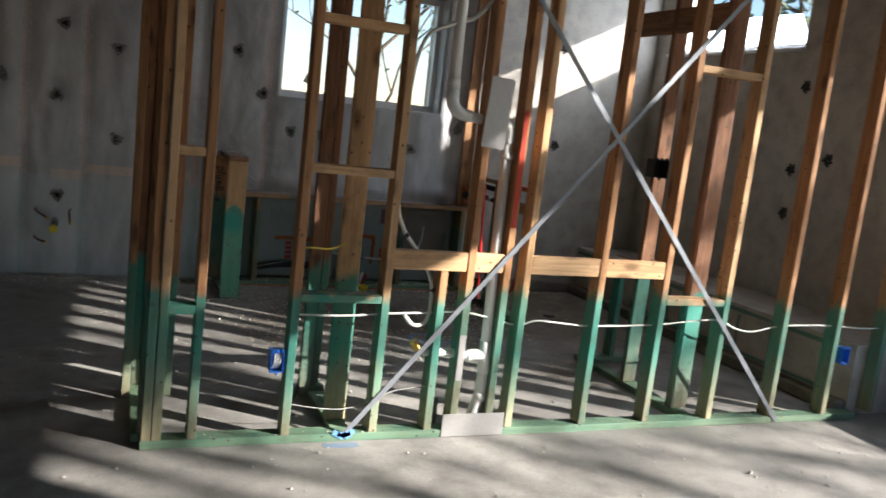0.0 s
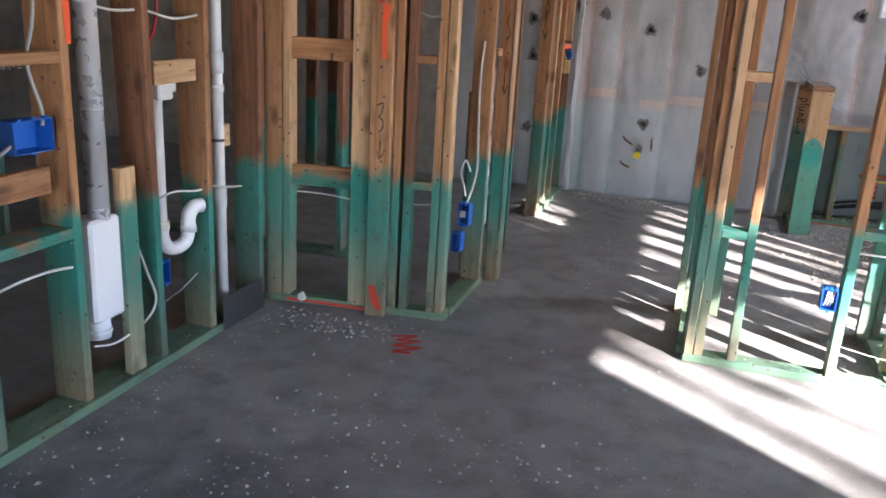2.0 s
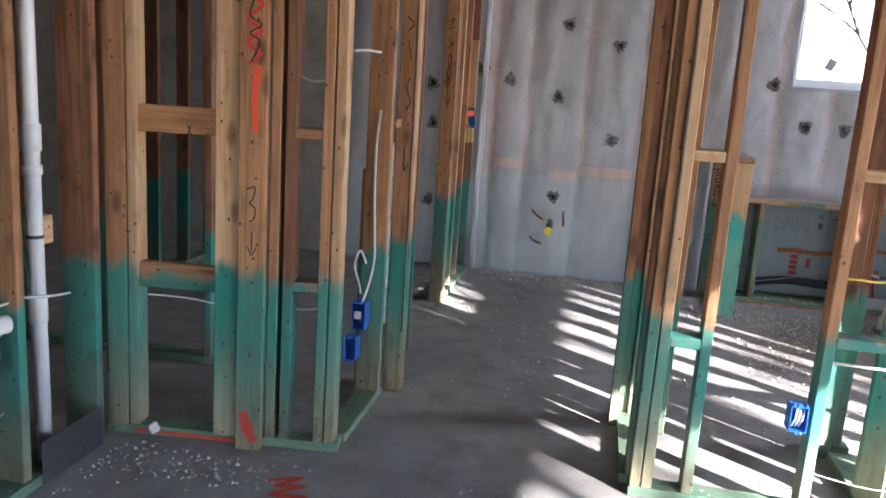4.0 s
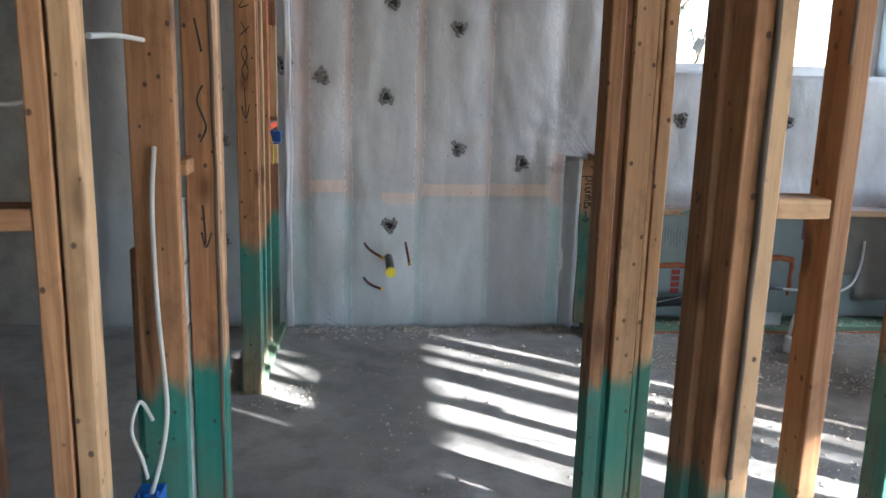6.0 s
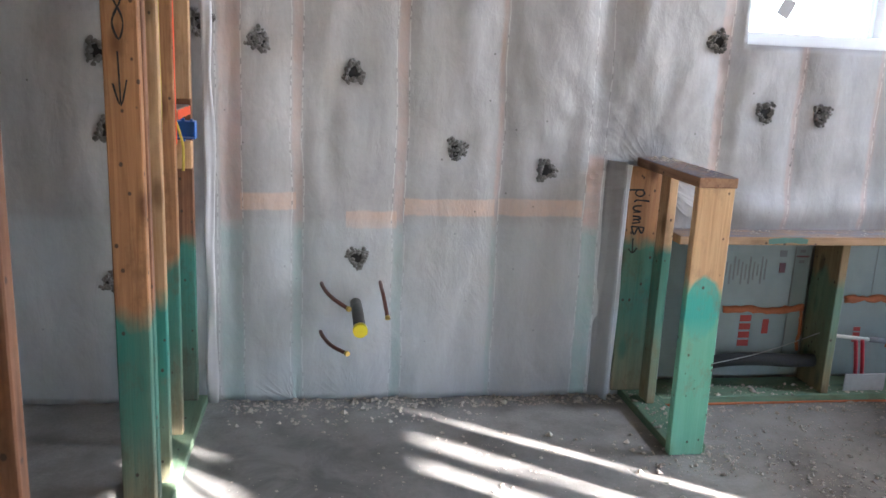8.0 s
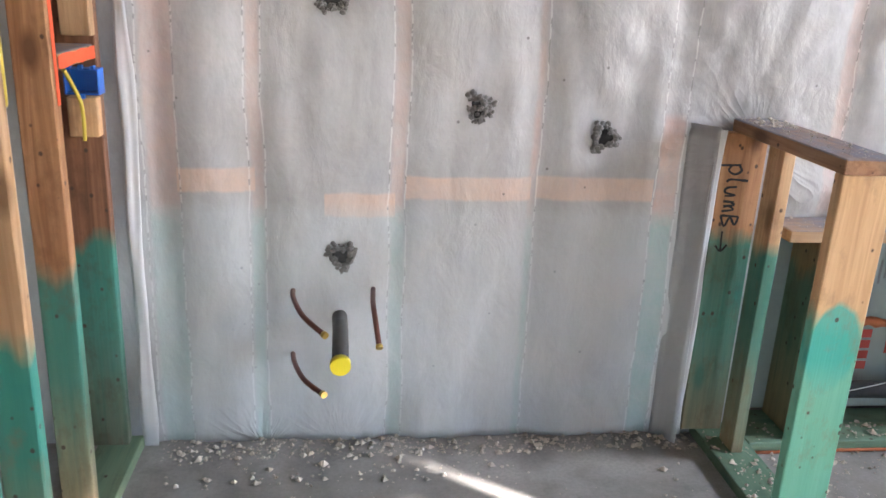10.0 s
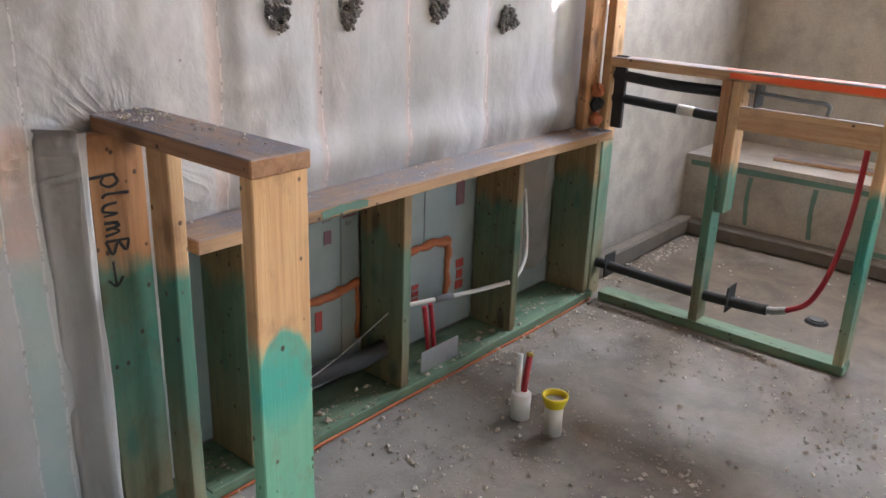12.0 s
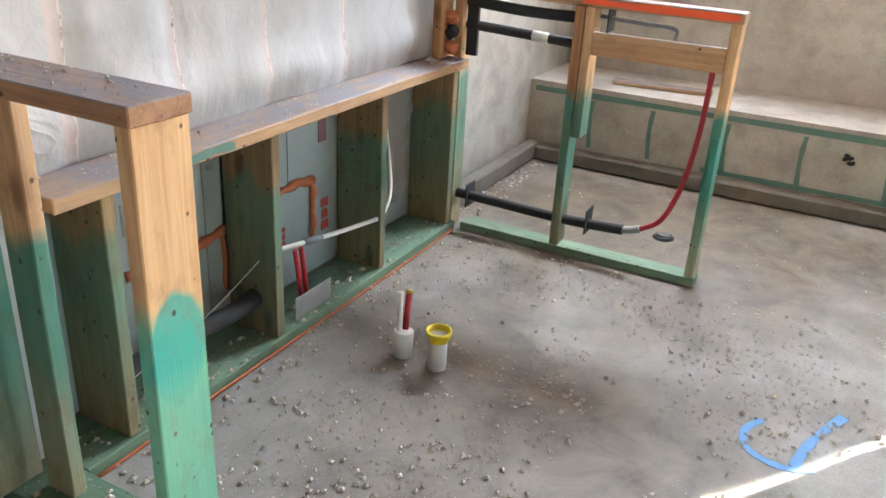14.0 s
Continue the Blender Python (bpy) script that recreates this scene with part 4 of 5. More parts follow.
def poly_strip(name, x, y, z0, z1, width, parent, label, seed):
    """A limp vertical edge of poly sheet with an uneven outline."""
    bm, rows = bmesh.new(), []
    for k in range(31):
        z = z0 + (z1 - z0) * k / 30
        wob = noise.noise(Vector((seed, z * 2.3, 0)))
        w = width * (0.8 + 0.5 * noise.noise(Vector((seed + 5, z * 4, 0))))
        rows.append([bm.verts.new((x + 0.014 * wob + w * (c - 0.5), y + 0.012 * noise.noise(Vector((c * 2, z * 5, seed))), z)) for c in (0, 0.25, 0.5, 0.75, 1)])
    for a, b in zip(rows, rows[1:]):
        for k in range(4):
            bm.faces.new((a[k], a[k + 1], b[k + 1], b[k])).smooth = True
    bm.normal_update()
    bmesh.ops.solidify(bm, geom=bm.faces[:], thickness=0.003)
    return part(name, bm, poly, parent, label)


poly_strip("poly_edge", -0.815, 7.225, 0.01, 2.9, 0.05, far, "folded edge of white poly sheet", 1)
for pts in ([(-0.710, 4.5262, 1.72), (-0.680, 4.5262, 1.69), (-0.705, 4.5262, 1.66)], [(-0.700, 4.5262, 1.62), (-0.685, 4.5262, 1.54)], [(-0.685, 4.5262, 1.46), (-0.700, 4.5262, 1.42), (-0.680, 4.5262, 1.36), (-0.695, 4.5262, 1.32)], [(-0.695, 4.5262, 1.16), (-0.690, 4.5262, 1.06)], [(-0.700, 4.5262, 1.09), (-0.690, 4.5262, 1.05), (-0.675, 4.5262, 1.09)]):
    stroke("marker_writing", pts, 0.006, (0, -1, 0), marker, ret_w)

# studs of the rooms behind; their dark wood colour includes the unlit rooms' shade
rear = framing("wood studs of the room behind, toned dark for its shade")
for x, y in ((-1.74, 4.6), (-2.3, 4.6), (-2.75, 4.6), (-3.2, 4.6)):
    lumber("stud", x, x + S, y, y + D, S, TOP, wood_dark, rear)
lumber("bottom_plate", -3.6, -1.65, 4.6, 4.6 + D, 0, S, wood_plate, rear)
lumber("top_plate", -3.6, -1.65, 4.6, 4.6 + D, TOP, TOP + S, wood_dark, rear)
rear = framing("wood studs along the far side of the back room, toned dark for shade")
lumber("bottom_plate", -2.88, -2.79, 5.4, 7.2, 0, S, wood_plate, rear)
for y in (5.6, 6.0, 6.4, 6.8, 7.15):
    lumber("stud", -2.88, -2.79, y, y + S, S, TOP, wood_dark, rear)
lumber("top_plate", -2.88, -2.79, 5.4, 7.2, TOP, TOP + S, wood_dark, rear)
rear = framing("wood studs of the room beyond the plumbing wall, toned dark for shade")
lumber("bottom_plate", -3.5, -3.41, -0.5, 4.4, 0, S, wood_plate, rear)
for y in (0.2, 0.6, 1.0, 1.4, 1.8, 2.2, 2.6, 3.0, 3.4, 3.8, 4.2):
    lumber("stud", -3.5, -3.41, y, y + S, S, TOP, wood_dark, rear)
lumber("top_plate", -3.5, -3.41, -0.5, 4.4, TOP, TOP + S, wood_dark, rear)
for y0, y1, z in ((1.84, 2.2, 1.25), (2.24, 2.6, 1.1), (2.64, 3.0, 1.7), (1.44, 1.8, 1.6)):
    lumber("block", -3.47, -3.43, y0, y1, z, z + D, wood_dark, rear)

# ---- half wall, ledge and low frame ----
pony = thing("half_wall", "wood half wall frame with a dusty cap plate, half sprayed green", "half wall")
lumber("bottom_plate", 0.955, 1.10, 6.68, 7.26, 0, S, wood_plate, pony)
lumber("cap_plate", 0.945, 1.092, 6.668, 7.26, 1.040, 1.078, wood_cap, pony, "dusty cap plate")
lumber("stud", 0.950, 1.088, 6.673, 6.711, 0.0, 1.040, wood_mint, pony)
lumber("stud", 1.014, 1.052, 7.065, 7.154, S, 1.040, wood_pale, pony)
lumber("stud", 0.905, 1.045, 7.215, 7.253, S, 1.040, wood, pony)
# the blanket's sheet drawn forward to the edge of the half wall
bm, rows = bmesh.new(), []
for k in range(27):
    z = 1.06 * k / 26
    row = []
    for c in range(7):
        u = c / 6
        w = 0.008 * noise.noise(Vector((u * 2.5, z * 3.1, 4.2)))
        row.append(bm.verts.new((0.812 + 0.066 * u + w, 7.262 - 0.07 * u ** 1.4 + w, z)))
    rows.append(row)
for lo, hi in zip(rows, rows[1:]):
    for c in range(6):
        bm.faces.new((lo[c], lo[c + 1], hi[c + 1], hi[c])).smooth = True
bm.normal_update()
bmesh.ops.solidify(bm, geom=bm.faces[:], thickness=0.002)
part("sheet_fold", bm, blanket, pony, "grey poly sheet drawn forward to the stud")
HAND = {
    "p": [[(0, 0.62), (0.05, -0.5)], [(0, 0.5), (0.3, 0.7), (0.5, 0.35), (0.3, 0.0), (0.03, 0.12)]],
    "l": [[(0.05, 1.15), (0.0, 0.2), (0.15, 0.0)]],
    "u": [[(0, 0.6), (0.05, 0.1), (0.3, 0.0), (0.45, 0.6), (0.5, 0.02)]],
    "m": [[(0, 0.0), (0.05, 0.6)], [(0.05, 0.45), (0.2, 0.62), (0.28, 0.05)], [(0.28, 0.4), (0.45, 0.62), (0.55, 0.0)]],
    "B": [[(0, 0), (0.05, 1.0)], [(0.05, 1.0), (0.5, 0.85), (0.1, 0.52), (0.6, 0.28), (0.0, 0.0)]],
    ">": [[(0, 0.4), (1.0, 0.45)], [(0.7, 0.75), (1.05, 0.45), (0.75, 0.15)]],
}


def hand_word(word, origin, along, up, normal, size, width, parent, label):
    """Marker letters drawn by hand as strokes, set along a direction."""
    at, along, up = Vector(origin), Vector(along), Vector(up)
    for ch in word:
        for st in HAND[ch]:
            stroke("marker_writing", [at + (along * u + up * v) * size for u, v in st], width, normal, marker, parent, label)
        at += along * size * (0.4 if ch == "l" else 0.78)


hand_word("plumB", (0.932, 7.2135, 0.945), (-0.03, 0, -1), (1, 0, -0.02), (0, -1, 0), 0.058, 0.0085, pony, "black marker word reading down the stud")
hand_word(">", (0.915, 7.2135, 0.735), (0, 0, -1), (1, 0, 0), (0, -1, 0), 0.062, 0.008, pony, "black marker arrow")
poly_strip("poly_edge", 0.885, 7.2, 0.03, 1.05, 0.03, pony, "loose white poly edge", 3)
ledge = thing("ledge_frame", "low wood ledge frame with a dusty top plate, green studs", "ledge")
LF = 7.135
lumber("bottom_plate", 1.104, 3.125, LF - 0.01, 7.34, 0, S, wood_plate, ledge)
lumber("top_plate", 1.104, 3.125, LF - 0.03, 7.262, 0.735, 0.773, wood_raw, ledge, "dusty top plate")
for x in (1.25, 1.872, 2.50, 3.06):
    lumber("stud", x, x + S, LF, 7.335, S, 0.735, wood_ledge, ledge)
stroke("spray_mark", [(1.5, LF - 0.0315, 0.75), (1.6, LF - 0.0315, 0.757), (1.68, LF - 0.0315, 0.752)], 0.03, (0, -1, 0), spray_green, ledge, "green overspray")
boards = thing("foam_board", "pale green printed foam boards with orange foam seams", "insulation")
boards.location.y = 0.10
for x0, x1 in ((1.11, 1.86), (1.92, 2.49), (2.545, 3.05)):
    box("board", x0, x1, 7.230, 7.244, 0.05, 0.73, foam_board, boards, "", 0.003)
lumpy("foam_seam", [(1.45, 7.226, 0.375), (1.6, 7.226, 0.38), (1.74, 7.226, 0.375), (1.85, 7.226, 0.385)], 0.016, orange_foam, boards, "orange expanding foam bead", 2)
lumpy("foam_seam", [(1.846, 7.227, 0.38), (1.85, 7.227, 0.3), (1.848, 7.227, 0.18)], 0.008, orange_foam, boards, "", 3)
lumpy("foam_seam", [(2.06, 7.226, 0.425), (2.2, 7.226, 0.43), (2.33, 7.226, 0.425)], 0.016, orange_foam, boards, "orange expanding foam bead", 6)
lumpy("foam_seam", [(2.325, 7.226, 0.43), (2.33, 7.226, 0.32), (2.322, 7.226, 0.18)], 0.013, orange_foam, boards, "orange expanding foam bead", 8)
for x0, x1, z0, z1, mat in ((2.372, 2.42, 0.55, 0.68, print_purple), (2.385, 2.43, 0.20, 0.235, print_red), (2.39, 2.425, 0.245, 0.28, print_red), (2.385, 2.43, 0.29, 0.325, print_red), (2.13, 2.165, 0.215, 0.235, print_red), (2.13, 2.165, 0.242, 0.262, print_red), (2.13, 2.165, 0.269, 0.289, print_red), (1.705, 1.735, 0.555, 0.60, print_purple), (1.70, 1.735, 0.63, 0.66, print_grey), (1.80, 1.825, 0.60, 0.615, print_grey), (1.80, 1.825, 0.65, 0.665, print_grey), (1.785, 1.845, 0.628, 0.636, print_purple), (1.66, 1.69, 0.26, 0.33, print_red), (1.775, 1.779, 0.08, 0.70, print_grey), (2.19, 2.193, 0.44, 0.70, print_grey)):
    box("print_block", x0, x1, 7.2275, 7.2296, z0, z1, mat, boards, "", 0)
for k in range(14):
    box("print_bar", 1.405 + 0.019 * k - (0.018 if k > 8 else 0), 1.412 + 0.019 * k - (0.018 if k > 8 else 0), 7.2275, 7.2296, 0.50 + 0.02 * (k % 3), 0.63 - 0.012 * (k % 4), print_grey, boards, "", 0)
for k in range(4):
    box("print_bar", 1.545, 1.60, 7.2275, 7.2296, 0.20 + 0.04 * k, 0.23 + 0.04 * k, print_red, boards, "", 0)
bm = bmesh.new()
rnd = random.Random(5)
rows = []
for i in range(9):
    rows.append([bm.verts.new((2.58 + 0.42 * i / 8 + 0.01 * rnd.random(), 7.222 - 0.07 * abs(noise.noise(Vector((i * 0.6, j * 0.5, 2)))), 0.16 + 0.56 * j / 10)) for j in range(11)])
for i in range(8):
    for j in range(10):
        if not (i < 3 and j < 3):
            bm.faces.new((rows[i][j], rows[i + 1][j], rows[i + 1][j + 1], rows[i][j + 1])).smooth = True
bm.normal_update()
bmesh.ops.solidify(bm, geom=bm.faces[:], thickness=0.002)
part("torn_wrap", bm, wrap, boards, "torn grey house wrap")
box("floor_plate", 2.0, 2.205, 7.158, 7.162, S, 0.12, steel_dull, ledge, "galvanised nail plate", 0.001)
lumpy("foam_bead", [(1.12, LF - 0.018, 0.006), (1.7, LF - 0.018, 0.008), (2.3, LF - 0.02, 0.006), (3.1, LF - 0.018, 0.006)], 0.005, orange_foam, ledge, "orange foam bead under the plate")

frame_e = thing("low_frame", "open wood frame with a red-painted top rail and green feet", "stud frame")
FX = 3.135
lumber("bottom_plate", FX, FX + D, 6.045, 7.10, 0, S, wood_plate, frame_e)
lumber("top_rail", FX - 0.004, FX + D + 0.004, 6.045, 7.145, 1.036, 1.074, wood_raw, frame_e)
lumber("end_stud", FX, FX + D, 6.048, 6.086, S, 1.036, wood_pale, frame_e)
lumber("middle_stud", FX, FX + D, 6.63, 6.668, S, 1.036, wood, frame_e)
lumber("jack_block", FX, FX + D, 6.59, 6.628, 0.52, 1.036, wood_pale, frame_e)
lumber("corner_post", FX, FX + D, 7.148, 7.186, 0.0, TOP, wood_pale, frame_e)
lumber("corner_post", FX - 0.11, FX - 0.003, 7.19, 7.228, 0.775, TOP, wood, frame_e)
lumber("backing_board", FX + 0.004, FX + 0.024, 6.088, 6.588, 0.855, 0.945, wood_raw, frame_e, "pale nailed backing board")
lumber("scab_block", FX - 0.02, FX - 0.002, 6.05, 6.075, 0.44, 0.62, wood, frame_e)
stroke("spray_mark", [(FX - 0.0082, 6.06, 1.056), (FX - 0.0082, 6.35, 1.055), (FX - 0.0082, 6.64, 1.056)], 0.03, (-1, 0, 0), spray_orange, frame_e, "fluorescent red paint")
stroke("spray_mark", [(FX + 0.01, 6.06, 1.0772), (FX + 0.015, 6.3, 1.0772), (FX + 0.012, 6.66, 1.0772)], 0.025, (0, 0, 1), spray_orange, frame_e)

pipes = thing("pipe_run", "black foam-sleeved pipes threaded through the low frame", "pipes")
YM = FX + 0.045
tube("sleeve", [(YM, 7.145, 0.155), (YM, 6.9, 0.15), (YM, 6.66, 0.145), (YM, 6.5, 0.15), (YM, 6.37, 0.158)], 0.022, foam_black, pipes, "", 12)
tube("joint", [(YM, 6.372, 0.158), (YM, 6.335, 0.165), (YM, 6.30, 0.178)], 0.016, cable_grey, pipes, "pale tape joint", 10)
tube("red_pipe", [(YM, 6.30, 0.178), (YM, 6.22, 0.24), (YM, 6.165, 0.40), (YM - 0.005, 6.135, 0.62), (YM, 6.13, 0.86)], 0.011, red_pipe, pipes, "red flexible water pipe", 10)
tube("sleeve", [(YM, 7.145, 1.00), (YM, 6.9, 0.985), (YM, 6.67, 0.985)], 0.022, foam_black, pipes, "", 12)
tube("sleeve", [(YM, 7.145, 0.905), (YM, 6.9, 0.895), (YM, 6.67, 0.885)], 0.02, foam_black, pipes, "", 12)
tube("joint", [(YM, 6.85, 0.893), (YM, 6.78, 0.890)], 0.0215, cable, pipes, "white joint", 12)
tube("copper_pipe", [(YM, 6.58, 1.0), (YM, 6.4, 0.99), (YM, 6.29, 0.985), (YM, 6.285, 0.945)], 0.008, steel, pipes, "", 8)
for y, z in ((7.13, 0.155), (6.57, 0.16), (6.585, 0.995)):
    box("collar", YM - 0.04, YM + 0.05, y - 0.05, y - 0.044, z - 0.05, z + 0.06, foam_black, pipes, "", 0.002)
box("collar", YM - 0.02, YM + 0.0, 7.09, 7.14, 0.78, 1.08, foam_black, pipes, "", 0.002)
for k, z in enumerate((0.82, 0.88, 0.94)):
    part("valve", blob_bm(0.03, k, 0.5), foam_black if k % 2 else orange_foam, pipes, "", Matrix.Translation((FX - 0.05, 7.17, z)))
drain = thing("floor_drain", "black shower drain set in the slab", "drain")
bm = bmesh.new()
bmesh.ops.create_cone(bm, cap_ends=True, segments=20, radius1=0.05, radius2=0.042, depth=0.012, matrix=Matrix.Translation((3.585, 6.275, 0.006)))
part("drain_body", bm, foam_black, drain)
bm = bmesh.new()
bmesh.ops.create_cone(bm, cap_ends=True, segments=20, radius1=0.03, radius2=0.03, depth=0.006, matrix=Matrix.Translation((3.585, 6.275, 0.0145)))
part("drain_grate", bm, steel_black, drain)
bm = bmesh.new()
for k in range(10):
    blob_bm(0.012, k, 0.5, 1, 1, bm, (4.415, 5.6 + 0.02 * math.cos(k), 0.29 + 0.02 * math.sin(k * 1.3)))
part("torn_tie_hole", bm, fluff, ledge_step, "dark form tie hole")
plank = tagged(lumber("loose_plank", 4.62, 4.72, 6.35, 6.9, 0.442, 0.462, wood_raw), "loose wood offcut lying on the concrete step", "plank")
plank.rotation_euler.z += radians(6)

stub = thing("floor_stub", "white pipe sleeve with a red water pipe rising from the slab", "pipe stub")
tube("sleeve", [(2.06, 6.77, 0.0), (2.065, 6.77, 0.09)], 0.033, pvc, stub, "", 14, False)
tube("red_pipe", [(2.075, 6.77, 0.05), (2.09, 6.775, 0.13), (2.13, 6.79, 0.2)], 0.011, red_pipe, stub, "", 10)
tube("white_pipe", [(2.06, 6.785, 0.05), (2.07, 6.79, 0.13), (2.095, 6.805, 0.21)], 0.01, pvc, stub, "", 10)
tube("ring", [(2.126, 6.789, 0.193), (2.132, 6.791, 0.206)], 0.0125, brass, stub, "", 10, False)
stub = thing("floor_stub", "white drain pipe with a yellow rim rising from the slab", "pipe stub")
tube("pipe", [(2.052, 6.635, 0.0), (2.057, 6.637, 0.11)], 0.03, pvc, stub, "", 16, False)
bm = bmesh.new()
rings = [[bm.verts.new((2.0585 + r * math.cos(a), 6.638 + r * math.sin(a), z)) for a in (2 * math.pi * k / 20 for k in range(20))] for r, z in ((0.031, 0.095), (0.036, 0.11), (0.043, 0.128), (0.043, 0.136), (0.036, 0.136), (0.033, 0.115))]
for a, b in zip(rings, rings[1:]):
    for k in range(20):
        bm.faces.new((a[k], a[(k + 1) % 20], b[(k + 1) % 20], b[k])).smooth = True
part("rim", bm, yellow, stub, "flared yellow plastic rim")
tube("mouth", [(2.0585, 6.638, 0.112), (2.0585, 6.638, 0.118)], 0.034, crumb_mat, stub, "", 16, False)

# stubs out of the blanket wall
sink = thing("wall_stub", "grey drain stub with a yellow cap sticking out of the blanket", "pipe stub")
tube("pipe", [(-0.235, 7.3, 0.435), (-0.23, 7.15, 0.43), (-0.228, 6.965, 0.418)], 0.024, abs_pipe, sink, "", 14, False)
tube("cap", [(-0.228, 6.967, 0.418), (-0.227, 6.945, 0.415)], 0.0285, yellow, sink, "yellow plastic cap", 18, False)
for pts in ([(-0.375, 7.3, 0.515), (-0.37, 7.2, 0.52), (-0.335, 7.08, 0.51), (-0.27, 6.99, 0.49)], [(-0.38, 7.3, 0.305), (-0.37, 7.2, 0.31), (-0.335, 7.08, 0.31), (-0.274, 6.985, 0.31)], [(-0.13, 7.3, 0.52), (-0.135, 7.14, 0.53), (-0.132, 7.06, 0.52), (-0.12, 6.985, 0.455)]):
    w = thing("wall_stub", "short reddish water pipe stub with a brass tip", "pipe stub", "water stubs on the wall")
    tube("pipe", pts, 0.008, copper, w, "", 8)
    e = Vector(pts[-1])
    tube("ring", [e + (Vector(pts[-2]) - e) * 0.08, e - (Vector(pts[-2]) - e) * 0.03], 0.0105, brass, w, "", 10, False)


# ---- pipes, boxes and cables in the front wall ----
YP = F + 0.055
vent = thing("vent_stack", "white plastic vent and drain pipes in the stud wall", "pipes")
tube("vent_pipe", [(1.545, YP, CEIL - 0.02), (1.571, YP, 2.024), (1.575, YP, 1.635)], 0.026, pvc, vent, "", 14, False)
tube("elbow", [(1.575, YP, 1.645), (1.579, YP, 1.589), (1.610, YP, 1.551), (1.669, YP, 1.538)], 0.029, pvc, vent, "", 14)
tube("branch_pipe", [(1.659, YP, 1.538), (1.819, YP, 1.523)], 0.024, pvc, vent, "", 12, False)
tube("elbow", [(1.798, YP, 1.525), (1.851, YP, 1.518), (1.876, YP, 1.492), (1.879, YP, 1.431)], 0.029, pvc, vent, "", 14)
tube("drain_pipe", [(1.879, YP, 1.451), (1.886, YP, 0.920), (1.894, YP, 0.409)], 0.026, pvc, vent, "", 14, False)
tube("tee", [(1.894, YP, 0.470), (1.897, YP, 0.307)], 0.031, pvc, vent, "", 14, False)
tube("tee_arm", [(1.894, YP, 0.393), (1.840, YP, 0.399), (1.798, YP, 0.393)], 0.028, pvc, vent, "", 12)
tube("trap_arm", [(1.808, YP, 0.393), (1.691, YP, 0.409), (1.562, YP, 0.414)], 0.022, pvc, vent, "", 12)
tube("trap_nut", [(1.573, YP, 0.414), (1.530, YP, 0.439), (1.516, YP, 0.470)], 0.02, brass, vent, "yellow trap nut", 12)
tube("drain_foot", [(1.896, YP, 0.317), (1.892, YP, 0.204), (1.856, YP, 0.061), (1.840, YP, 0.000)], 0.028, pvc, vent, "", 14)
tube("coupling", [(1.896, YP, 0.204), (1.890, YP, 0.169)], 0.032, pvc, vent, "", 14, False)
tube("coupling", [(1.881, YP, 1.390), (1.882, YP, 1.359)], 0.031, pvc, vent, "", 14, False)
tube("coupling", [(1.572, YP, 1.697), (1.572, YP, 1.656)], 0.031, pvc, vent, "", 14, False)
box("strap_bracket", 1.727, 1.759, F - 0.004, F - 0.001, 0.286, 0.511, steel_dull, vent, "", 0.0006)
tube("red_line", [(1.798, YP + 0.02, 1.226), (1.814, YP + 0.02, 0.920), (1.830, YP + 0.02, 0.675)], 0.007, red_wire, vent, "red water line", 8)

c = thing("cable", "white jacketed cable strung through the studs", "cable", "cables in the framing")
tube("jacket", [(0.925, F + 0.05, 0.588), (1.163, F + 0.05, 0.585), (1.359, F + 0.05, 0.598), (1.552, F + 0.05, 0.605), (1.733, F + 0.05, 0.613), (1.894, F + 0.04, 0.588), (2.044, F + 0.05, 0.552), (2.150, F + 0.05, 0.574), (2.268, F + 0.05, 0.567), (2.471, F + 0.05, 0.552), (2.868, F + 0.05, 0.562), (3.106, F + 0.05, 0.585), (3.291, F + 0.05, 0.593), (3.419, F + 0.05, 0.547), (3.547, F + 0.05, 0.531), (3.728, F + 0.05, 0.564), (3.956, F + 0.05, 0.572), (4.140, F + 0.05, 0.572), (4.389, F + 0.05, 0.557), (4.541, F + 0.05, 0.562)], 0.0055, cable, c, "", 6)
c = thing("cable", "grey flexible conduit hanging down in the stud wall", "cable", "cables in the framing")
tube("jacket", [(1.733, F + 0.05, 2.095), (1.648, F + 0.05, 1.983), (1.519, F + 0.05, 1.926), (1.412, F + 0.05, 1.850), (1.372, F + 0.06, 1.635), (1.366, F + 0.06, 1.278), (1.372, F + 0.05, 1.083), (1.423, F + 0.05, 0.971), (1.509, F + 0.05, 0.869), (1.568, F + 0.05, 0.756), (1.578, F + 0.05, 0.634), (1.557, F + 0.05, 0.557), (1.498, F + 0.05, 0.547), (1.455, F + 0.06, 0.593)], 0.0095, cable, c, "", 8)
for x, z in ((1.423, 0.971), (1.579, 0.715)):
    tube("cable_clip", [(x - 0.008, F + 0.05, z + 0.006), (x + 0.008, F + 0.05, z - 0.006)], 0.012, cable_black, c, "", 8, False)
c = thing("cable", "yellow cable end poking out of a stud", "cable", "cables in the framing")
tube("jacket", [(0.946, F + 0.05, 0.889), (0.998, F + 0.05, 0.891), (1.080, F + 0.08, 0.884), (1.158, F + 0.12, 0.904)], 0.005, cable_yellow, c, "", 6)
c = thing("cable", "thin grey wire low in the stud wall", "cable", "cables in the framing")
tube("jacket", [(0.936, F + 0.04, 0.174), (1.204, F + 0.04, 0.143), (1.434, F + 0.04, 0.225), (1.605, F + 0.04, 0.245)], 0.0025, cable_grey, c, "", 5)


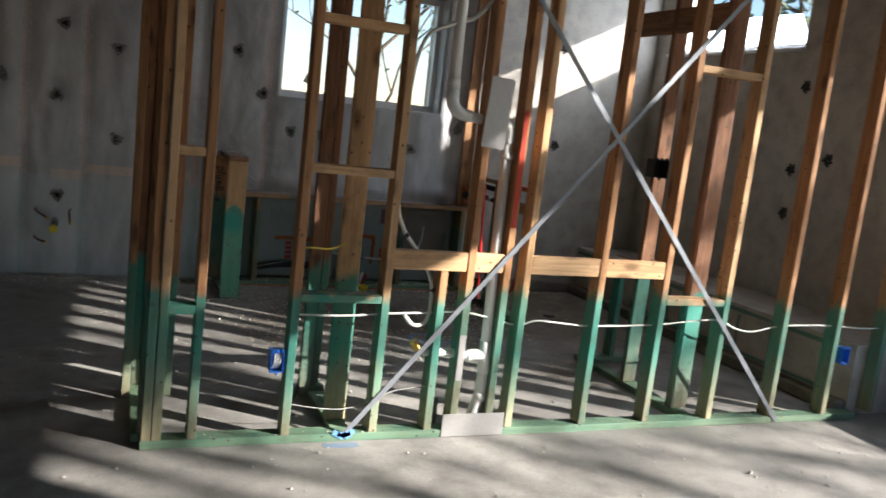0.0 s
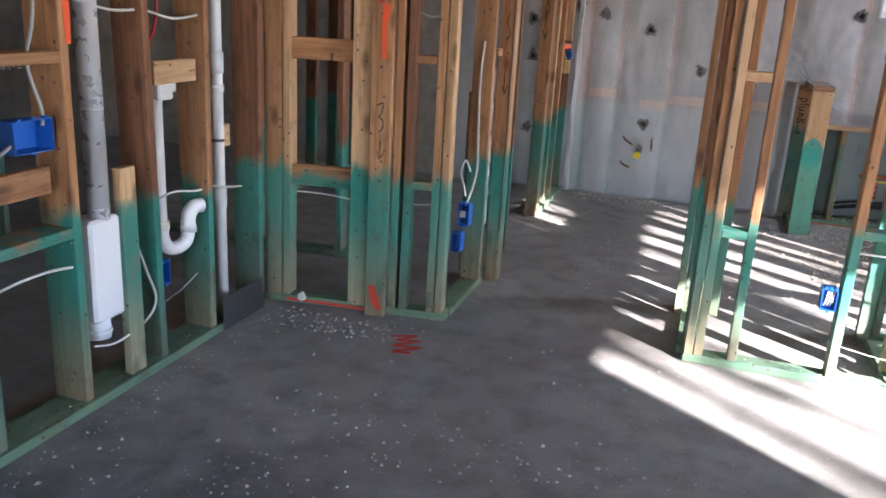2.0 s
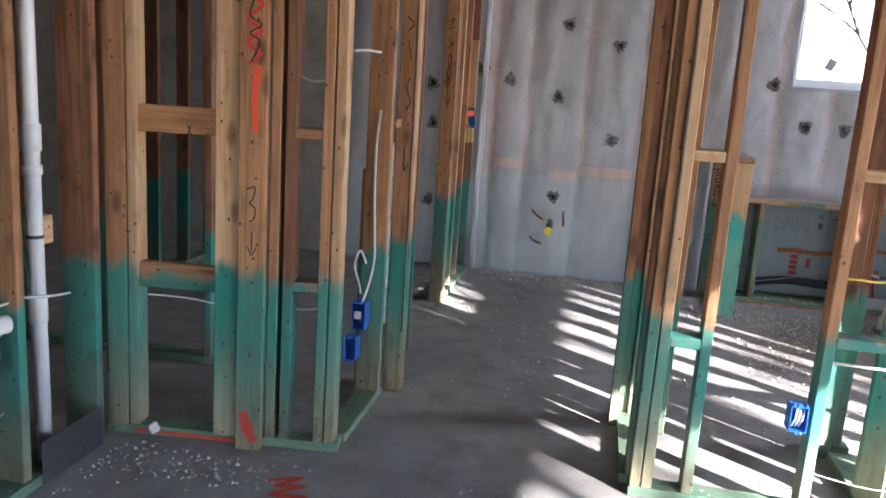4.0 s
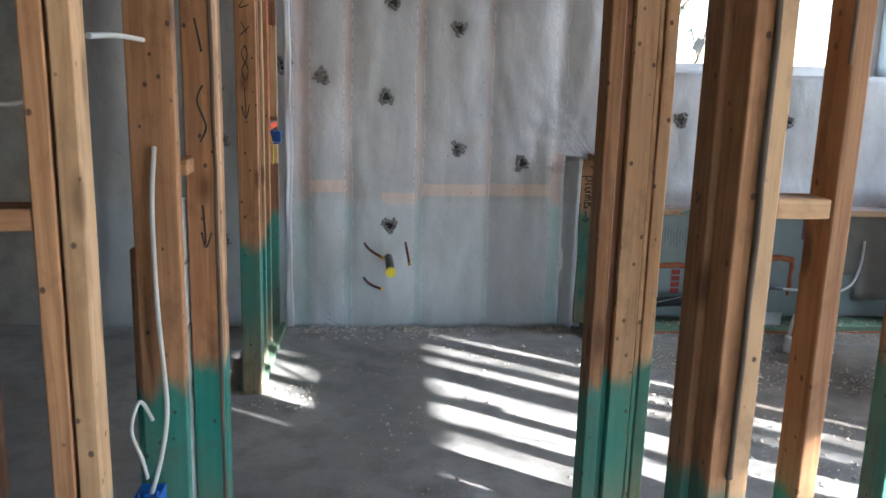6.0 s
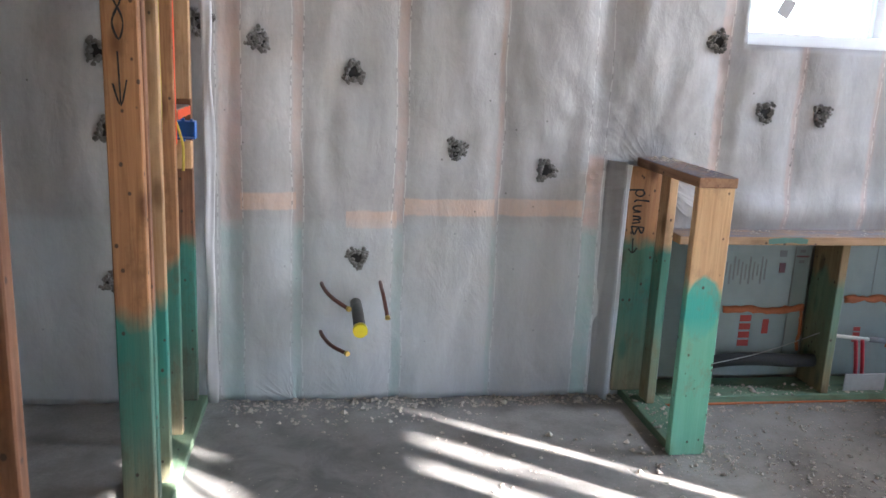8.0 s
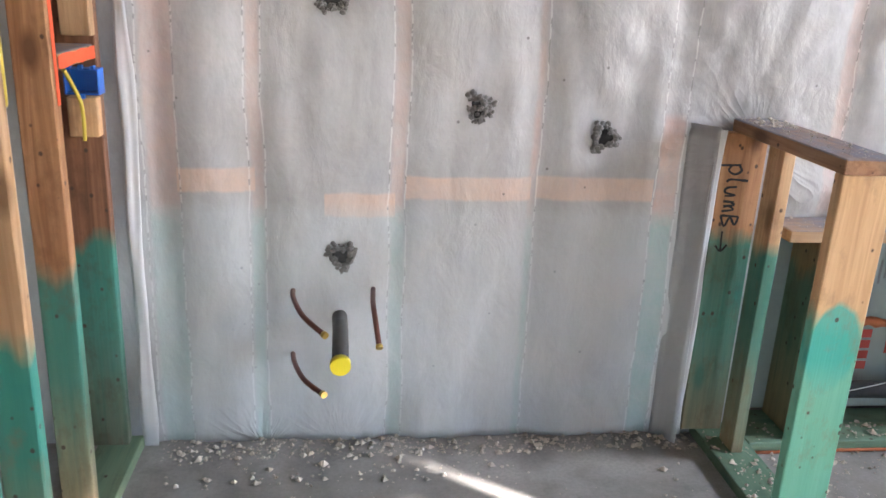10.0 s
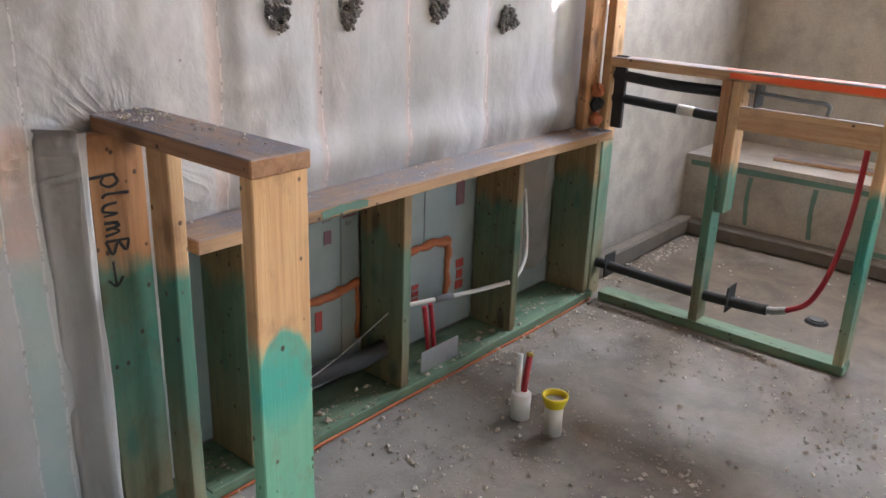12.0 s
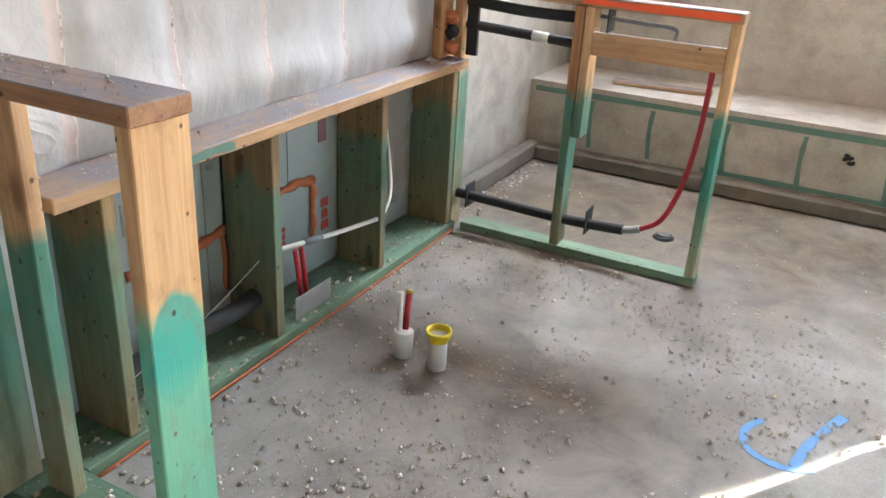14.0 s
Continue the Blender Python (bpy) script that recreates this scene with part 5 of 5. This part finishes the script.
def outlet_box(label, centre, normal_turn, w=0.06, h=0.095, d=0.07, body_mat=blue):
    """An open-fronted plastic box: five thin walls, ears and a nail lug; faces -y before its turn."""
    root = thing("outlet_box", label, "electrical box", "outlet boxes")
    t = 0.004
    bm = bmesh.new()
    box_bm(w, t, h, 0.001, (0, d, 0), bm)
    for sx in (-1, 1):
        box_bm(t, d, h, 0.001, (sx * (w / 2 - t / 2), d / 2, 0), bm)
    for sz in (-1, 1):
        box_bm(w - 2 * t, d, t, 0.001, (0, d / 2, sz * (h / 2 - t / 2)), bm)
        box_bm(0.012, 0.012, 0.012, 0.001, (0, 0.006, sz * (h / 2 + 0.004)), bm)
    shell = part("shell", bm, body_mat, root)
    for sx in (-1, 1):
        tube("screw_lug", [(sx * w * 0.35, -0.002, h / 2 + 0.004), (sx * w * 0.35, 0.02, h / 2 + 0.004)], 0.005, body_mat, shell, "", 8, False)
    root.matrix_world = Matrix.Translation(centre) @ pose(0, 0, 0, 0, 0, normal_turn)
    return root


b1 = outlet_box("blue plastic outlet box with folded white wires on a stud", (0.868, F - 0.004, 0.383), 0)
for k in range(3):
    tube("wire", [(-0.015 + 0.012 * k, 0.03, -0.035), (0.012 * k - 0.01, 0.01, 0.0), (-0.005 + 0.012 * k, 0.02, 0.036)], 0.004, cable, b1, "", 6)
for o in b1.children:
    if o.name.startswith("wire"):
        o.matrix_world = b1.matrix_world @ Matrix.Identity(4)
outlet_box("blue plastic outlet box on a stud", (4.235, F - 0.004, 0.40), 0)
outlet_box("black outlet box high behind the studs", (2.80, F + 0.10, 1.385), 0, 0.09, body_mat=foam_black)
outlet_box("blue double outlet box fixed to a deep stud", (WXF - 0.03, 2.375, 1.015), 90, 0.16, 0.105)
outlet_box("small blue outlet box in the plumbing wall", (WXF - 0.08, 3.062, 0.345), 90, 0.055, 0.1)
bj = outlet_box("blue outlet box with white wires on the jamb stud", (-0.87, 4.325, 0.43), 0, 0.06, 0.12)
outlet_box("blue outlet box on the jamb stud", (-0.895, 4.295, 0.285), 0, 0.055, 0.10)
box_tag = thing("box_label", "pale printed tag on the blue box", "tag")
box("tag", -0.888, -0.856, 4.319, 4.3205, 0.42, 0.455, cable, box_tag, "", 0)
outlet_box("blue outlet box below an orange slat", (-0.885, 7.09, 1.15), 0, 0.085, 0.065, 0.05)
outlet_box("blue outlet box seen edge-on by the jamb", (-0.838, 4.535, 1.33), 0, 0.045, 0.075, 0.04)
outlet_box("narrow blue outlet box edge beside a dark stud", (-0.86, 5.10, 1.32), 0, 0.028, 0.095, 0.04)

# ---- plumbing wall fittings ----
duct = thing("vent_duct", "shiny round metal duct rising from a white trap box", "duct")
tube("duct", [(WXF - 0.05, 2.604, 0.676), (WXF - 0.05, 2.604, CEIL - 0.02)], 0.038, duct_steel, duct, "", 24, False)
for z in (0.715, 1.072, 1.646, 2.200):
    tube("seam", [(WXF - 0.05, 2.604, z), (WXF - 0.05, 2.604, z + 0.006)], 0.0395, duct_steel, duct, "", 24, False)
trap = thing("trap_box", "white plastic duct boot hanging in the plumbing wall", "duct boot")
box("body", WXF - 0.12, WXF - 0.012, 2.565, 2.724, 0.300, 0.688, white_board, trap, "", 0.012)
tube("spout", [(WXF - 0.06, 2.624, 0.309), (WXF - 0.06, 2.624, 0.230)], 0.045, white_board, trap, "", 16, False)
tube("rim", [(WXF - 0.06, 2.624, 0.265), (WXF - 0.06, 2.624, 0.250)], 0.05, white_board, trap, "", 16, False)
ptrap = thing("sink_trap", "white plastic sink drain with a curved trap", "pipe")
XP = WXF - 0.06
tube("tailpiece", [(XP, 2.966, 1.082), (XP, 2.966, 0.557)], 0.026, pvc, ptrap, "", 14, False)
tube("trap_bend", [(XP, 2.966, 0.577), (XP, 2.969, 0.517), (XP, 2.997, 0.468), (XP + 0.01, 3.048, 0.453), (XP + 0.02, 3.099, 0.473), (XP + 0.02, 3.119, 0.527)], 0.029, pvc, ptrap, "", 14)
tube("elbow", [(XP + 0.02, 3.119, 0.517), (XP + 0.02, 3.124, 0.577), (XP + 0.03, 3.150, 0.611), (XP + 0.04, 3.185, 0.611)], 0.031, pvc, ptrap, "", 14)
tube("slip_nut", [(XP, 2.966, 0.587), (XP, 2.966, 0.552)], 0.034, pvc, ptrap, "", 14, False)
tube("slip_nut", [(XP + 0.02, 3.119, 0.508), (XP + 0.02, 3.121, 0.537)], 0.034, pvc, ptrap, "", 14, False)
box("fitting", XP - 0.04, XP + 0.04, 2.941, 3.032, 1.072, 1.136, pvc, ptrap, "", 0.008)
box("fitting", XP - 0.03, XP + 0.02, 3.027, 3.078, 1.097, 1.134, pvc, ptrap, "", 0.005)
stack = thing("drain_stack", "white plastic drain stack with couplings", "pipe")
tube("pipe", [(XP, 3.384, 0.000), (XP, 3.377, 1.250), (XP, 3.374, CEIL - 0.02)], 0.027, pvc, stack, "", 14, False)
for z0, z1 in ((0.656, 0.557), (1.151, 1.240), (1.072, 1.102)):
    tube("coupling", [(XP, 3.379, z0), (XP, 3.379, z1)], 0.032, pvc, stack, "", 14, False)
tube("clamp", [(XP, 3.378, 0.854), (XP, 3.378, 0.866)], 0.029, steel_black, stack, "", 14, False)
for ob, dy in ((duct, 0.055), (trap, 0.0), (ptrap, 0.05), (stack, 0.058)):
    ob.location.y = dy
lab = thing("warning_tag", "white plastic bracket in the plumbing wall", "bracket")
box("plate", WXF - 0.12, WXF - 0.115, 2.686, 2.757, 1.102, 1.161, pvc, lab, "", 0.002)
for pts, r, mat in (
    ([(WXF - 0.05, 2.431, 2.042), (WXF - 0.05, 2.436, 1.448), (WXF - 0.05, 2.390, 1.250), (WXF - 0.05, 2.431, 1.102), (WXF - 0.05, 2.431, 1.042)], 0.006, cable_grey),
    ([(WXF - 0.05, 2.298, 0.993), (WXF - 0.06, 2.196, 0.938), (WXF - 0.09, 2.094, 0.894)], 0.006, cable_grey),
    ([(WXF - 0.02, 1.686, 0.527), (WXF - 0.03, 1.992, 0.532), (WXF - 0.03, 2.196, 0.557), (WXF - 0.02, 2.349, 0.567), (WXF - 0.02, 2.502, 0.547)], 0.0055, cable),
    ([(WXF - 0.09, 3.114, 2.200), (WXF - 0.09, 3.094, 1.448), (WXF - 0.09, 3.022, 1.270), (WXF - 0.10, 2.992, 1.151)], 0.006, red_wire),
    ([(WXF - 0.04, 2.941, 0.676), (WXF - 0.03, 3.063, 0.701), (WXF - 0.03, 3.216, 0.676), (WXF - 0.04, 3.338, 0.671)], 0.005, cable),
    ([(WXF - 0.04, 3.338, 0.671), (WXF - 0.03, 3.461, 0.646), (WXF - 0.04, 3.583, 0.626)], 0.005, cable),
    ([(WXF - 0.02, 2.808, 0.557), (WXF - 0.015, 2.859, 0.418), (WXF - 0.012, 2.900, 0.300), (WXF - 0.012, 2.839, 0.230), (WXF - 0.012, 2.665, 0.201), (WXF - 0.03, 2.563, 0.220)], 0.005, cable),
    ([(WXF - 0.05, 2.971, 0.240), (WXF - 0.05, 3.114, 0.260), (WXF - 0.05, 3.236, 0.300)], 0.0025, cable_grey),
    ([(WXF - 0.03, 2.502, 1.458), (WXF - 0.04, 2.757, 1.408), (WXF - 0.03, 2.930, 1.408), (WXF - 0.03, 3.114, 1.379), (WXF - 0.03, 3.318, 1.399)], 0.0055, cable),
    ([(-1.670, 3.870, 0.560), (-1.480, 3.910, 0.555), (-1.310, 3.910, 0.545), (-1.170, 3.910, 0.545)], 0.0045, cable),
    ([(-1.050, 3.930, 0.555), (-0.960, 3.930, 0.560), (-0.880, 3.940, 0.575)], 0.0045, cable),
    ([(-1.030, 3.930, 1.455), (-0.960, 3.930, 1.430), (-0.880, 3.940, 1.445)], 0.0045, cable),
    ([(-0.850, 4.055, 1.550), (-0.860, 4.255, 1.560), (-0.860, 4.475, 1.560), (-0.860, 4.655, 1.565)], 0.006, cable),
    ([(-0.845, 4.450, 1.318), (-0.855, 4.443, 1.16), (-0.852, 4.440, 0.93), (-0.842, 4.435, 0.76), (-0.835, 4.415, 0.66), (-0.845, 4.375, 0.56), (-0.865, 4.345, 0.48)], 0.0065, cable),
    ([(-0.870, 4.415, 0.650), (-0.890, 4.385, 0.710), (-0.905, 4.355, 0.650), (-0.880, 4.345, 0.580), (-0.870, 4.345, 0.530)], 0.005, cable),
    ([(-0.832, 4.545, 2.630), (-0.835, 4.545, 1.730), (-0.832, 4.545, 1.480), (-0.835, 4.545, 1.370)], 0.011, cable_black),
    ([(-0.868, 6.570, 1.900), (-0.866, 6.570, 1.500), (-0.868, 6.575, 1.200), (-0.880, 6.600, 1.170)], 0.0055, cable_yellow),
    ([(-0.895, 7.0, 1.19), (-0.89, 7.05, 1.14), (-0.885, 7.08, 1.09), (-0.888, 7.09, 1.0)], 0.0055, cable_yellow),
):
    c = thing("cable", {"white jacketed cable": "white jacketed cable clipped among the studs", "grey jacketed cable": "grey cable running along a stud", "red cable": "red cable hanging behind the studs", "black cable": "black cable bundle beside the jamb", "yellow jacketed cable": "yellow cable feeding a blue box"}[mat.name], "cable", "cables in the framing")
    tube("jacket", pts, r, mat, c, "", 6)
slat = thing("orange_slat", "orange-painted wood slat and pale block on the wall's last stud", "wood block")
lumber("slat", -0.965, -0.874, 6.90, 7.178, 1.20, 1.238, wood_raw, slat)
stroke("paint", [(-0.8712, 6.90, 1.217), (-0.8712, 7.03, 1.219), (-0.8712, 7.178, 1.218)], 0.036, (1, 0, 0), spray_orange, slat, "orange paint")
lumber("block", -0.94, -0.864, 7.135, 7.173, 1.00, 1.105, wood_pale, slat)
lumber("block", -0.94, -0.864, 7.135, 7.173, 1.26, 1.75, wood_pale, slat)

# things in the ledge's bays
hose = thing("drain_hose", "black ribbed hose lying in the ledge's bay", "hose")
tube("hose", [(1.29, 7.26, 0.13), (1.45, 7.24, 0.165), (1.6, 7.215, 0.178), (1.74, 7.205, 0.172), (1.871, 7.225, 0.165)], 0.03, foam_black, hose, "", 14)
hose = thing("water_line", "pale water line with red stubs crossing the ledge's bay", "pipe")
tube("pipe", [(1.92, 7.275, 0.275), (2.1, 7.235, 0.265), (2.3, 7.19, 0.255), (2.498, 7.15, 0.25)], 0.009, cable, hose, "", 8)
tube("pipe", [(2.54, 7.15, 0.25), (2.66, 7.19, 0.30), (2.74, 7.25, 0.42), (2.77, 7.29, 0.55)], 0.008, cable, hose, "", 8)
tube("joint", [(2.14, 7.226, 0.263), (2.22, 7.208, 0.259)], 0.013, steel, hose, "", 8, False)
for x in (2.085, 2.118):
    tube("red_stub", [(x, 7.20, 0.04), (x - 0.01, 7.2, 0.15), (x - 0.03, 7.2, 0.27)], 0.009, red_pipe, hose, "", 8)
tube("wire", [(1.3, 7.2, 0.15), (1.6, 7.19, 0.22), (1.86, 7.19, 0.31)], 0.002, cable_grey, hose, "", 5)

# paint on the slab
for name, pts, w, mat, lab in (
    ("floor_mark", [(-0.97, 3.60), (-0.86, 3.655), (-0.93, 3.57), (-0.83, 3.60), (-0.92, 3.51), (-0.80, 3.53), (-0.90, 3.45), (-0.82, 3.46)], 0.03, spray_red, "red spray mark on the slab"),
    ("floor_mark", [(2.15, 5.50), (2.12, 5.58), (2.15, 5.67), (2.24, 5.70), (2.33, 5.66)], 0.03, spray_blue, "blue spray arc on the slab"),
    ("floor_mark", [(2.14, 5.55), (2.24, 5.53), (2.34, 5.50), (2.48, 5.44)], 0.035, spray_blue, "blue spray stroke on the slab"),
    ("floor_mark", [(1.10, 3.87), (1.17, 3.86), (1.26, 3.865)], 0.06, spray_haze, "blue overspray on the slab"),
):
    mk = thing(name, lab, "paint mark")
    stroke("paint", [(x, y, 0.0012) for x, y in pts], w, (0, 0, 1), mat, mk)
scrap = thing("paper_scrap", "crumpled white paper scrap on the bottom plate", "scrap")
part("scrap", blob_bm(0.022, 3, 0.8), cable, scrap, "", Matrix.Translation((-1.52, 3.765, 0.055)))


# ---- outdoors ----
tagged(box("ground", -60, 60, -60, 60, -0.7, -0.35, soil, bevel=0), "bare soil and leaf litter outside", "ground", kind="structure")


def tree(where, height, crown, seed, leaves):
    """A tapered trunk with forking limbs and a loose crown of small leaf clumps."""
    rnd = random.Random(seed)
    root = thing("tree", "slender tree with a thin leafy crown outside", "tree", "trees outside")
    bm, tips = bmesh.new(), []

    def limb(p, way, length, r, depth):
        pts, q, w = [p.copy()], p.copy(), way.copy()
        for _ in range(4):
            w = (w + Vector((rnd.uniform(-0.25, 0.25), rnd.uniform(-0.25, 0.25), rnd.uniform(-0.05, 0.2)))).normalized()
            q = q + w * length / 4
            pts.append(q.copy())
        side = way.orthogonal().normalized()
        rings = []
        for i, a in enumerate(pts):
            rr = r * (1 - 0.16 * i)
            up = way.cross(side)
            rings.append([bm.verts.new(a + rr * (math.cos(k * 1.2566) * side + math.sin(k * 1.2566) * up)) for k in range(5)])
        for a, b in zip(rings, rings[1:]):
            for k in range(5):
                bm.faces.new((a[k], a[(k + 1) % 5], b[(k + 1) % 5], b[k]))
        if depth == 0:
            tips.extend(pts[2:])
            return
        for i in (2, 3, 4):
            for _ in range(1 if i < 4 else 2):
                d = (w + Vector((rnd.uniform(-1, 1), rnd.uniform(-1, 1), rnd.uniform(-0.1, 0.7)))).normalized()
                limb(pts[i], d, length * rnd.uniform(0.55, 0.8), r * 0.5, depth - 1)
    limb(Vector(where), Vector((0, 0, 1)), height * 0.5, height * 0.016, 3)
    part("trunk", bm, bark, root)
    verts, faces = [], []
    for _ in range(leaves):
        t = rnd.choice(tips)
        c = t + Vector((rnd.gauss(0, crown), rnd.gauss(0, crown), rnd.gauss(0, crown * 0.7)))
        u = Vector((rnd.uniform(-1, 1), rnd.uniform(-1, 1), rnd.uniform(-1, 1))).normalized()
        v = u.orthogonal().normalized()
        s = rnd.uniform(0.05, 0.11)
        n = len(verts)
        verts += [c - u * s, c + v * s * 0.5, c + u * s, c - v * s * 0.5]
        faces.append((n, n + 1, n + 2, n + 3))
    me = bpy.data.meshes.new("crown")
    me.from_pydata(verts, [], faces)
    me.materials.append(leaf)
    ob = new("crown", me)
    ob.parent = root
    return root


# the first three are unseen, added in the sun's path to dapple its light
for where, h, cr, seed, n in (((12.5, -6.2, -0.4), 9.0, 0.35, 1, 1500), ((13.5, -3.2, -0.4), 10.0, 0.4, 2, 1500), ((14.5, -7.2, -0.4), 11.0, 0.4, 3, 1400), ((1.0, 11.5, -0.4), 4.6, 0.35, 4, 1800), ((0.9, 10.3, -0.4), 4.6, 0.3, 8, 1500), ((5.5, 12.0, -0.4), 5.0, 0.4, 6, 2000), ((10.0, 7.5, -0.4), 6.5, 0.4, 7, 2500),
                                ((5.0, 17.0, -0.4), 6.0, 0.5, 10, 1200)):
    tree(where, h, cr, seed, n)


# ---- crumbs ----
def crumbs():
    rnd = random.Random(11)
    verts, faces = [], []

    def crumb(x, y, z, r):
        n = len(verts)
        a = rnd.uniform(0, 6.28)
        r *= 0.9
        f = [rnd.uniform(0.6, 1.4) for _ in range(6)]
        ca, sa = math.cos(a), math.sin(a)
        for (px, py, pz), k in zip(((1, 0, 0), (-1, 0, 0), (0, 1, 0), (0, -1, 0), (0, 0, 0.75), (0, 0, -0.5)), f):
            verts.append((x + r * k * (px * ca - py * sa), y + r * k * (px * sa + py * ca), z + r * k * pz + 0.4 * r))
        for t in ((0, 2, 4), (2, 1, 4), (1, 3, 4), (3, 0, 4), (2, 0, 5), (1, 2, 5), (3, 1, 5), (0, 3, 5)):
            faces.append(tuple(n + i for i in t))

    def spread(count, x0, x1, y0, y1, r0, r1, z=0.0, clump=0.0):
        for _ in range(count):
            x, y = rnd.uniform(x0, x1), rnd.uniform(y0, y1)
            if clump and noise.noise(Vector((x * 2.6, y * 2.6, 5))) < clump - 0.6 * rnd.random():
                continue
            crumb(x, y, z, r0 + (r1 - r0) * rnd.random() ** 4)
    spread(2600, -1.55, 4.2, 0.6, 3.88, 0.0025, 0.013, 0, 0.15)
    spread(2600, -1.4, 0.9, 1.2, 2.9, 0.0015, 0.009, 0, 0.2)
    spread(260, -1.62, -0.95, 3.5, 3.74, 0.003, 0.012)
    spread(260, -1.64, -1.56, 1.5, 3.7, 0.002, 0.008)
    spread(3400, -0.7, 3.1, 4.7, 7.2, 0.0025, 0.012, 0, 0.25)
    spread(4200, 1.0, 3.1, 5.2, 6.95, 0.0025, 0.013, 0, 0.25)
    spread(170, 2.2, 2.9, 5.55, 6.0, 0.003, 0.011)
    spread(300, 1.2, 1.9, 6.3, 6.9, 0.003, 0.012)
    spread(800, -0.78, 0.95, 7.15, 7.27, 0.003, 0.015)
    spread(120, -0.75, 0.9, 7.0, 7.2, 0.006, 0.017, 0, 0.1)
    spread(40, 0.2, 0.9, 5.9, 6.9, 0.008, 0.02, 0, 0.1)
    spread(420, 1.15, 3.1, 6.99, 7.12, 0.003, 0.014)
    spread(260, 3.25, 4.3, 7.1, 7.25, 0.003, 0.014)
    spread(200, 3.3, 4.3, 5.2, 7.1, 0.002, 0.009)
    spread(260, 1.12, 3.05, 7.13, 7.25, 0.004, 0.016, S)
    spread(120, 0.96, 1.09, 6.7, 7.2, 0.003, 0.014, S)
    spread(140, 0.955, 1.085, 6.69, 7.24, 0.0015, 0.006, 1.078)
    spread(90, 0.955, 1.085, 7.1, 7.25, 0.003, 0.011, 1.078)
    spread(320, 1.15, 3.1, 7.12, 7.25, 0.0015, 0.008, 0.773)
    spread(200, WXF - 0.13, WXF, 1.5, 3.7, 0.002, 0.007, S)
    spread(60, WXF - 0.13, WXF, 2.24, 2.58, 0.002, 0.008, 1.228)
    spread(60, WXF - 0.13, WXF, 2.24, 2.58, 0.002, 0.008, 0.638)
    spread(180, 0.4, 4.3, F + 0.01, F + 0.08, 0.002, 0.008, S)
    spread(260, 0.4, 3.1, 4.2, 5.2, 0.003, 0.012)
    spread(150, -0.9, -0.6, 6.0, 6.3, 0.003, 0.012)
    spread(160, 0.85, 1.2, 6.5, 6.75, 0.003, 0.014)
    me = bpy.data.meshes.new("crumbs")
    me.from_pydata(verts, [], faces)
    me.materials.append(crumb_mat)
    me.materials.append(crumb_pale)
    for f in me.polygons:
        f.material_index = 1 if f.center.y > 4.6 else 0
    return tagged(new("crumbs", me), "scattered pale concrete crumbs and dust", "debris", kind="stuff")


crumbs()
